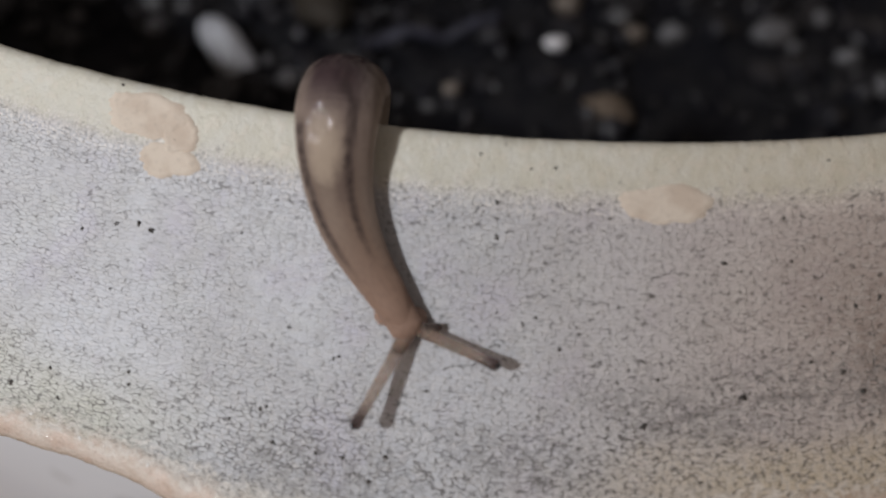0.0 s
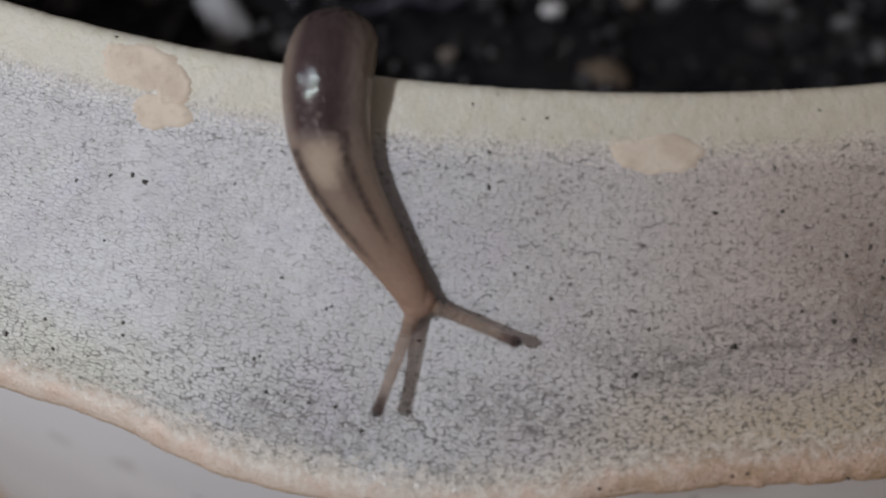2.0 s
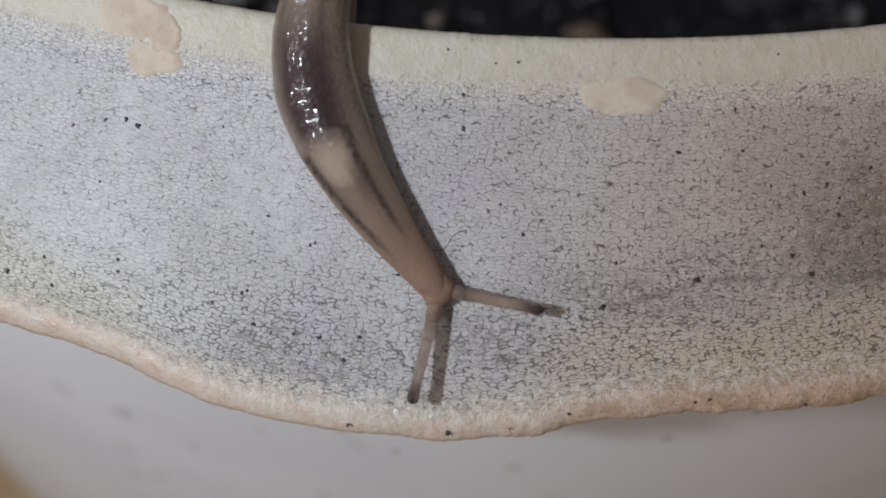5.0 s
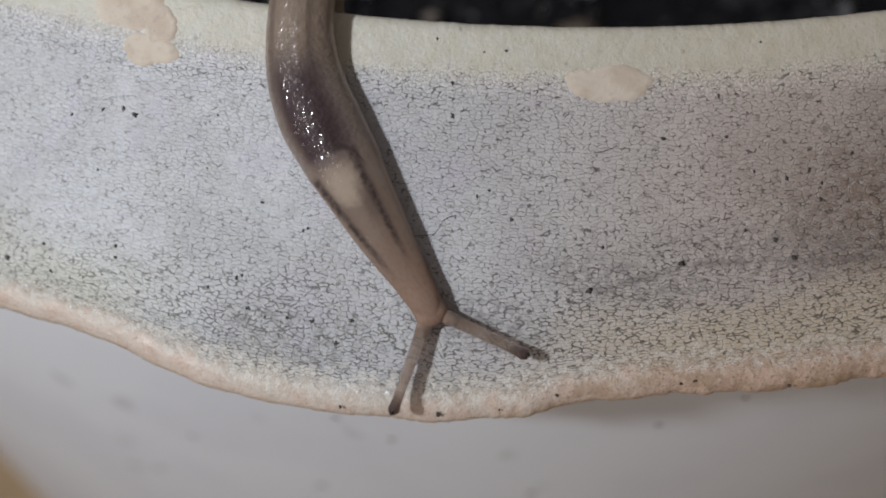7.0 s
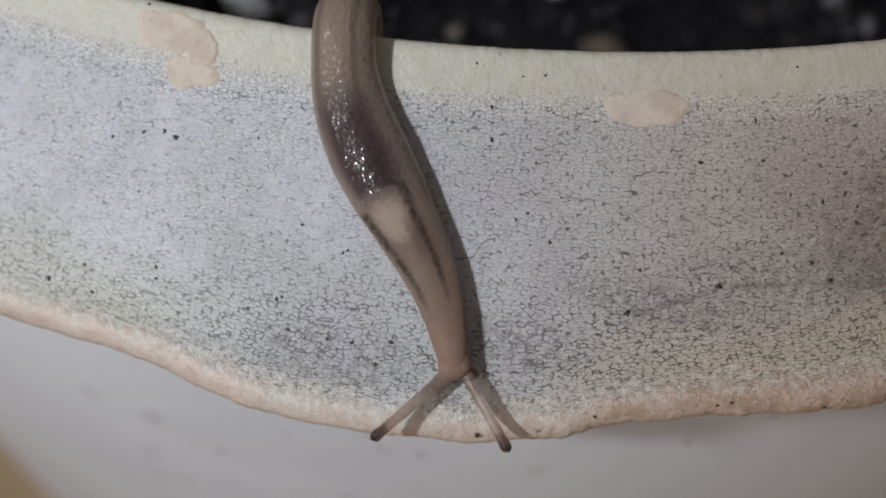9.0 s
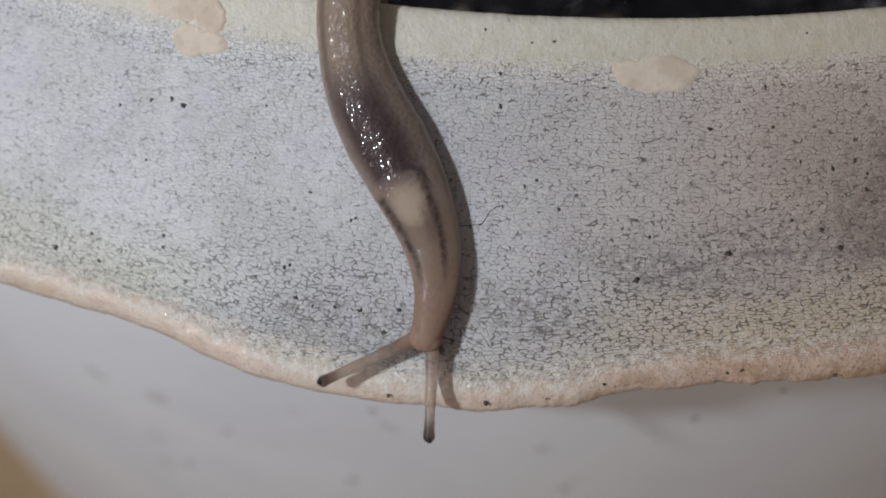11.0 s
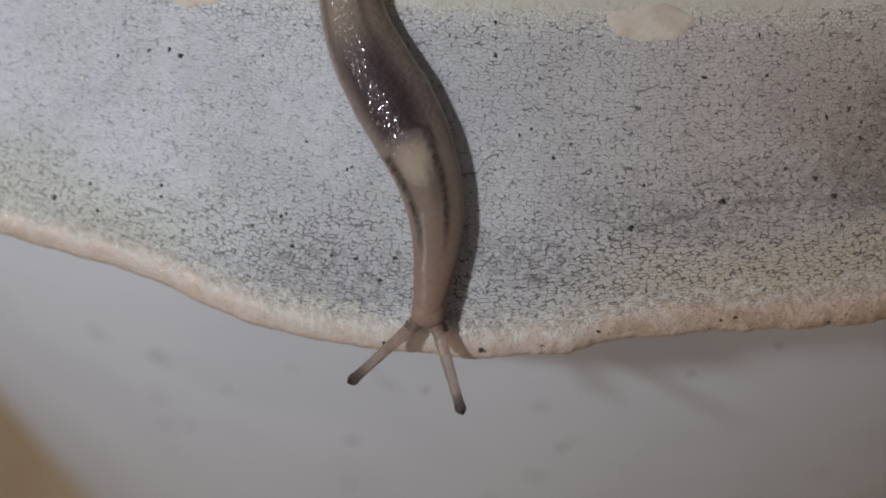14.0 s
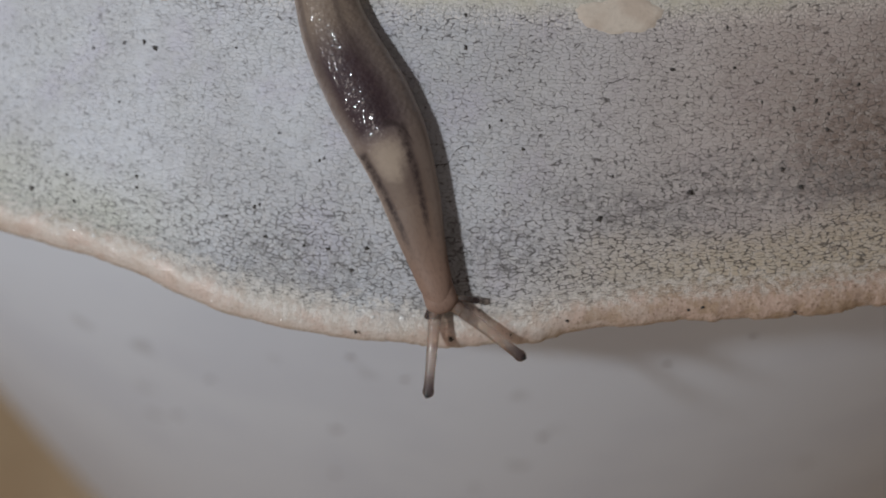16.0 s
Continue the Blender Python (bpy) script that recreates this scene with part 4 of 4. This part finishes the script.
def raised(t, s):
    """How high the front of the slug is held off the rim, in millimetres, s behind the snout."""
    return max(0.0, 8.5 - s) * float(np.interp(t, [0.0, 7.0, 11.0, 16.0], [0.05, 0.06, 0.17, 0.14]))


def motions():
    rows = {ob: [] for _, ob in SEGS}
    for ob in FEELERS + LOWER:
        rows[ob] = []
    base = []
    for t, points, neck, tips in CRAWL:
        line = body_line(points)
        k = (neck + 0.9) / 11.5
        root = Matrix.Translation(frame_at(line, 14.0).translation)
        back = root.inverted()
        base.append((t, root))
        for s, ob in SEGS:
            d = s * k if s < 12 else 12 * k + (s - 12)
            m = frame_at(line, d + 0.7)
            m = m @ pose(0, 0, raised(t, s) * MM, -math.degrees(math.atan(raised(t, 7.5) / k)) if s < 8.5 else 0)
            rows[ob].append((t, back @ m))
        head = frame_at(line, 0.4) @ Matrix.Translation((0, 0, (raised(t, 2.5) - 0.25) * MM))
        for side, ob, tip in zip((-1, 1), FEELERS, tips):
            tip = Vector(tip) * MM
            at = head @ Vector((side * 0.60 * MM, 1.25 * MM, 0.40 * MM))
            y = (at - tip).normalized()
            z = head.col[2].to_3d()
            x = y.cross(z).normalized()
            z = x.cross(y)
            m = Matrix([[x[i], y[i], z[i], tip[i]] for i in range(3)] + [[0, 0, 0, 1]])
            rows[ob].append((t, back @ m))
        for side, ob in zip((-1, 1), LOWER):
            out = 1.3 if side < 0 or 1.8 < t < 14.2 else 1.7 if t < 1.8 else 2.3
            tip = head @ Vector((side * out * MM, 0.9 * MM, 0.5 * MM))
            at = head @ Vector((side * 0.5 * MM, 1.8 * MM, 0.7 * MM))
            y = (at - tip).normalized()
            z = head.col[2].to_3d()
            x = y.cross(z).normalized()
            z = x.cross(y)
            rows[ob].append((t, back @ Matrix([[x[i], y[i], z[i], tip[i]] for i in range(3)] + [[0, 0, 0, 1]])))
    walk(SLUG, base)
    for ob, r in rows.items():
        walk(ob, r)


# ---- setting ----
def build_floor():
    n, half = 40, 1.5
    verts = [(AX + (i / n - 0.5) * 2 * half, AY + (j / n - 0.5) * 2 * half, FLOOR_Z) for j in range(n + 1) for i in range(n + 1)]
    faces = [(j * (n + 1) + i, j * (n + 1) + i + 1, (j + 1) * (n + 1) + i + 1, (j + 1) * (n + 1) + i) for j in range(n) for i in range(n)]
    tagged(mesh_object("floor", verts, faces, WOOD), "tan brown wooden floor", "floor", kind="structure")


def soil_height(x, y):
    p = Vector((x, y, 0))
    return SOIL_Z + 0.0022 * noise.noise(p * 70) + 0.0013 * noise.noise(p * 220) + 0.0006 * noise.noise(p * 600)


def build_soil():
    verts, faces = [(AX, AY, SOIL_Z)], []
    rad = np.concatenate((np.linspace(0.004, 0.06, 12), np.linspace(0.0615, 0.119, 48)))
    na = 300
    for r in rad:
        for i in range(na):
            a = 2 * math.pi * i / na
            x, y = AX + r * math.sin(a), AY - r * math.cos(a)
            verts.append((x, y, soil_height(x, y)))
    for i in range(na):
        faces.append((0, 1 + i, 1 + (i + 1) % na))
    for k in range(len(rad) - 1):
        for i in range(na):
            a, b = 1 + k * na + i, 1 + k * na + (i + 1) % na
            faces.append((a, a + na, b + na, b))
    tagged(mesh_object("potting_soil", verts, faces, SOIL), "dark damp crumbly potting soil inside the pot", "soil", kind="stuff")
    rng = random.Random(11)
    for name, mat, count, lo, hi, label in (("soil_crumbs", GRAIN, 1500, 0.0006, 0.0024, "loose dark soil crumbs"),
                                            ("pale_grit", PALE_GRAIN, 330, 0.0003, 0.0012, "scattered pale grit on the soil")):
        vs, fs = [], []
        for _ in range(count):
            x, y = rng.uniform(-0.075, 0.10), rng.uniform(0.028, 0.11)
            if math.hypot(x - AX, y - AY) > 0.116:
                continue
            size = lo + (hi - lo) * rng.random() ** 2.5
            v, f = lump(rng, size)
            base = len(vs)
            z = soil_height(x, y) + size * 0.35
            vs += [p + Vector((x, y, z)) for p in v]
            fs += [[base + i for i in q] for q in f]
        tagged(mesh_object(name, vs, fs, mat, smooth=False), label, "soil", kind="stuff")


def grain_thing(name, x, y, size, mat, label, category, seed, stretch=1.0, turn=0.0):
    rng = random.Random(seed)
    vs, fs = lump(rng, size, 0.8, 3, 0.16)
    vs = [Vector((v.x, v.y * stretch, v.z)) for v in vs]
    ob = mesh_object(name, vs, fs, mat)
    ob.matrix_world = Matrix.Translation((x, y, soil_height(x, y) + size * 0.55)) @ Matrix.Rotation(turn, 4, "Z")
    return tagged(ob, label, category, group=category)


def build_bits():
    grain_thing("perlite_chunk", -0.0268, 0.0536, 0.0023, PERLITE, "long white perlite chunk lying on the soil", "perlite", 1, 2.2, 0.53)
    grain_thing("perlite_grain", 0.0105, 0.0544, 0.0010, WHITE_GRAIN, "small bright white perlite grain on the soil", "perlite", 20)
    for i, (x, y, r, mat) in enumerate(((0.0197, 0.0576, 0.0014, TAN_GRAIN), (0.0246, 0.0578, 0.0015, PALE_GRAIN), (0.0356, 0.0569, 0.0020, PALE_GRAIN), (0.0425, 0.0604, 0.0012, PALE_GRAIN),
                                        (0.0436, 0.0528, 0.0012, PALE_GRAIN), (0.0466, 0.0488, 0.0013, PALE_GRAIN), (0.0124, 0.0615, 0.0016, TAN_GRAIN), (-0.0013, 0.0483, 0.0012, TAN_GRAIN),
                                        (-0.0353, 0.0573, 0.0014, PALE_GRAIN), (-0.0193, 0.0485, 0.0015, PALE_GRAIN))):
        grain_thing("soil_pebble", x, y, r, mat, "dull tan grain lying in the dark soil" if mat == TAN_GRAIN else "dull grey grain lying in the dark soil", "pebble", 20 + i)
    grain_thing("bark_chip", 0.0157, 0.0455, 0.0019, BARK, "tan brown bark chip lying on the soil", "bark", 40, 1.2, 1.2)
    grain_thing("bark_chip", -0.0165, 0.0605, 0.0034, DARK_BARK, "dark brown bark chip half buried in soil", "bark", 43, 1.3, 0.4)
    # thin root lying on the soil
    verts, faces = [], []
    n, na = 24, 8
    for i in range(n + 1):
        q = i / n
        x, y = -0.0115 + 0.0155 * q, 0.0533 + 0.0052 * q + 0.0006 * math.sin(q * 7)
        for j in range(na):
            a = 2 * math.pi * j / na
            verts.append((x - 0.35 * 0.0007 * math.sin(a), y + 0.0007 * math.sin(a), soil_height(x, y) + 0.0012 + 0.0007 * math.cos(a)))
    for i in range(n):
        for j in range(na):
            a, b = i * na + j, i * na + (j + 1) % na
            faces.append((a, b, b + na, a + na))
    tagged(mesh_object("root", verts, faces, ROOT), "thin grey root lying across the soil", "root")


def speck(th, a, r, seed):
    """A speck of dirt stuck to the rim: degrees round the pot, millimetres from the crest, radius."""
    p, n = surface(th, a)
    vs, fs = lump(random.Random(seed), r * MM, 0.4, 2, 0.75)
    ob = mesh_object("dirt_speck", vs, fs, DIRT)
    ob.matrix_world = Matrix.Translation(p) @ n.to_track_quat("Z", "Y").to_matrix().to_4x4()
    tagged(ob, "tiny black speck of dirt stuck to the glazed rim", "dirt", group="dirt specks")


def flake(th, a, r, tilt, seed):
    """Glossy chip standing for a glint on the rim's edge, tipped up a little."""
    rng = random.Random(seed)
    p, n = surface(th, a)
    verts, faces, na = [], [], 9
    for z, k in ((-0.16, 0.82), (0.0, 1.0), (0.10, 0.86), (0.13, 0.45)):
        for i in range(na):
            ang = 2 * math.pi * i / na
            q = r * k * (1 + 0.45 * noise.noise(Vector((math.cos(ang) * 1.4, math.sin(ang) * 1.4, seed))))
            verts.append((q * math.cos(ang) * 1.3 * MM, q * math.sin(ang) * 0.9 * MM, (z + 0.10) * MM))
    for j in range(3):
        for i in range(na):
            k = (i + 1) % na
            faces.append((j * na + i, j * na + k, (j + 1) * na + k, (j + 1) * na + i))
    faces.append(tuple(range(na))[::-1])
    faces.append(tuple(3 * na + i for i in range(na)))
    ob = mesh_object("glint_chip", verts, faces, GLINT_CHIP)
    ob.matrix_world = Matrix.Translation(p) @ n.to_track_quat("Z", "Y").to_matrix().to_4x4() @ pose(0, 0, 0, tilt, rng.uniform(-12, 12), rng.uniform(-40, 40))
    tagged(ob, "tiny glossy white chip standing in for a glint on the rim's edge", "glaze chip", group="glaze chips")


def hair(th0, a0, th1, a1, seed):
    """A short dark fibre lying on the rim."""
    n, na, r = 14, 6, 0.03
    verts, faces = [], []
    for i in range(n + 1):
        q = i / n
        p, nn = surface(th0 + (th1 - th0) * q + 0.10 * math.sin(q * 5 + seed), a0 + (a1 - a0) * q + 0.16 * math.sin(q * 4 + seed * 2))
        for j in range(na):
            ang = 2 * math.pi * j / na
            verts.append(p + (nn * (0.04 + r * math.cos(ang)) + Vector((0.3, 0.7, 0.6)).normalized() * r * math.sin(ang)) * MM)
    for i in range(n):
        for j in range(na):
            a, b = i * na + j, i * na + (j + 1) % na
            faces.append((a, b, b + na, a + na))
    tagged(mesh_object("dirt_fibre", verts, faces, DIRT), "fine dark fibre stuck to the glazed rim", "fibre", group="fibres")


def smudge(th, z, r, tall, turn, seed):
    """A faint grey scuff on the wall of the pot's body."""
    a = math.radians(th)
    n = Vector((math.sin(a), -math.cos(a), 0))
    vs, fs = lump(random.Random(seed), r * MM, 0.06, 2, 0.4)
    vs = [Vector((v.x, v.y * tall, v.z)) for v in vs]
    ob = mesh_object("scuff_mark", vs, fs, SCUFF)
    up = Vector((0, 0, 1))
    x = up.cross(n).normalized()
    m = Matrix([[x[i], up[i], n[i], (Vector((AX, AY, z * MM)) + n * BODY_R)[i]] for i in range(3)] + [[0, 0, 0, 1]])
    ob.matrix_world = m @ Matrix.Rotation(turn, 4, "Z")
    tagged(ob, "faint grey scuff on the white pot wall", "scuff", group="scuffs")


build_floor()
POT = build_pot()
build_patch(POT, -15.35, 1.70, 7.0, 3, 5, "peach patch of bare clay where the glaze has flaked off")
build_patch(POT, -14.45, 4.35, 4.4, 2.4, 9, "peach patch of bare clay where the glaze has flaked off")
build_patch(POT, -14.16, 2.61, 3, 2.6, 21, "peach patch of bare clay where the glaze has flaked off")
build_patch(POT, 0.25, 3.75, 6.8, 2.7, 14, "peach patch of bare clay where the glaze has flaked off")
build_soil()
build_bits()
speck(-14.33, 3.10, 0.16, 60)
speck(-4.65, 4.02, 0.14, 61)
speck(-5.21, 1.00, 0.1, 62)
speck(-3.04, 1.60, 0.1, 63)
speck(1.83, 7.55, 0.15, 64)
speck(-2.67, 13.26, 0.13, 65)
speck(2.31, 16.36, 0.2, 66)
speck(-0.33, 18.17, 0.2, 67)
speck(-10.10, 13.75, 0.1, 68)
speck(-3.73, 1.74, 0.09, 69)
speck(-4.58, 6.25, 0.13, 70)
speck(-3.70, 11.77, 0.1, 71)
speck(-10.53, 19.31, 0.12, 72)
speck(-17.46, 21.49, 0.13, 73)
speck(4.97, 1.20, 0.09, 74)
speck(-16.25, 0.12, 0.09, 75)
speck(-7.06, 21.23, 0.11, 76)
speck(-8.21, 21.60, 0.1, 77)
speck(5.11, 15.05, 0.14, 78)
speck(5.62, 16.45, 0.14, 79)
speck(-16.54, 10.19, 0.12, 80)
speck(-14.89, 8.91, 0.17, 81)
speck(-14.48, 9.17, 0.15, 82)
speck(-15.56, 9.25, 0.13, 83)
speck(-8.76, 15.30, 0.1, 84)
speck(-6.14, 16.63, 0.13, 85)
speck(3.58, 4.70, 0.1, 86)
speck(-8.63, 15.12, 0.1, 87)
speck(1.27, 6.73, 0.08, 88)
speck(6.63, 11.38, 0.12, 89)
speck(4.23, 14.25, 0.1, 90)
speck(0.03, 15.15, 0.1, 91)
speck(-3.35, 11.32, 0.1, 92)
speck(-6.40, 23.90, 0.12, 93)
speck(-5.12, 24.40, 0.16, 94)
speck(-4.76, 24.93, 0.14, 95)
speck(-4.30, 24.72, 0.13, 96)
speck(-5.41, 25.34, 0.12, 97)
speck(-4.47, 24.12, 0.11, 98)
speck(-7.09, 27.42, 0.1, 99)
speck(-4.43, 27.31, 0.12, 100)
speck(3.80, 7.61, 0.1, 101)
speck(-11.86, 8.09, 0.09, 102)
speck(-16.46, 19.81, 0.11, 103)
speck(-11.93, 11.94, 0.08, 104)
speck(-15.33, 13.64, 0.09, 105)
speck(-8.16, 21.57, 0.11, 106)
speck(-7.03, 21.27, 0.1, 107)
speck(-8.89, 21.62, 0.12, 108)
speck(-9.54, 21.77, 0.11, 109)
speck(-10.38, 19.12, 0.11, 110)
speck(-11.31, 20.33, 0.12, 111)
speck(-17.47, 21.44, 0.15, 112)
speck(3.58, 4.79, 0.11, 113)
speck(7.63, 9.47, 0.13, 114)
speck(6.28, 10.36, 0.13, 115)
speck(4.59, 10.14, 0.11, 116)
speck(6.56, 12.50, 0.14, 117)
speck(5.57, 10.82, 0.12, 118)
speck(0.43, 4.22, 0.09, 119)
speck(4.42, 23.54, 0.15, 204)
speck(4.63, 24.06, 0.13, 205)
speck(2.54, 24.64, 0.11, 206)
speck(2.15, 24.79, 0.1, 207)
speck(-7.41, 22.92, 0.17, 208)
speck(-14.28, 18.71, 0.12, 209)
speck(-14.21, 19.52, 0.11, 210)
speck(-16.05, 21.58, 0.12, 211)
speck(-1.24, 25.57, 0.09, 214)
speck(-2.79, 26.72, 0.08, 215)
speck(5.15, 25.39, 0.12, 216)
speck(-3.01, 22.88, 0.14, 217)
speck(-2.39, 23.50, 0.1, 218)
speck(-10.02, 21.32, 0.16, 219)
# chips added where the glazed edge glints; their white stands in for highlights
flake(-6.90, 25.78, 0.2, 20, 240)
flake(-6.65, 26.17, 0.16, 10, 241)
flake(-5.82, 26.03, 0.22, 26, 242)
flake(-5.48, 25.78, 0.18, 14, 243)
flake(-4.87, 26.09, 0.2, 20, 244)
flake(-16.61, 23.07, 0.17, 10, 245)
flake(-17.13, 23.31, 0.12, 26, 246)
flake(-15.13, 23.73, 0.16, 14, 247)
flake(-13.18, 24.37, 0.13, 20, 248)
flake(-18.86, 23.09, 0.12, 20, 252)
hair(-5.13, 14.76, -4.26, 13.24, 1)
hair(-5.85, 15.38, -4.96, 14.45, 2)
hair(-0.26, 8.47, 0.34, 8.09, 3)
smudge(3.41, 173.62, 0.5, 0.6, 0, 150)
smudge(-9.96, 152.33, 0.7, 0.7, 0.3, 151)
smudge(-10.61, 137.45, 0.25, 2.6, 0.5, 152)
smudge(6.23, 178.13, 0.3, 0.8, 0, 153)
smudge(-18.39, 144.09, 0.7, 0.7, 0, 154)
smudge(-15.38, 159.20, 0.4, 0.8, 0, 155)
smudge(-3.65, 138.89, 0.6, 0.7, 0, 156)
smudge(-6.59, 168.46, 0.4, 0.8, 0.2, 157)
smudge(-0.79, 155.76, 0.6, 0.9, 0, 158)
smudge(-8.62, 172.10, 0.4, 0.7, 0, 159)
SLUG, SEGS, FEELERS, LOWER = build_slug()
motions()
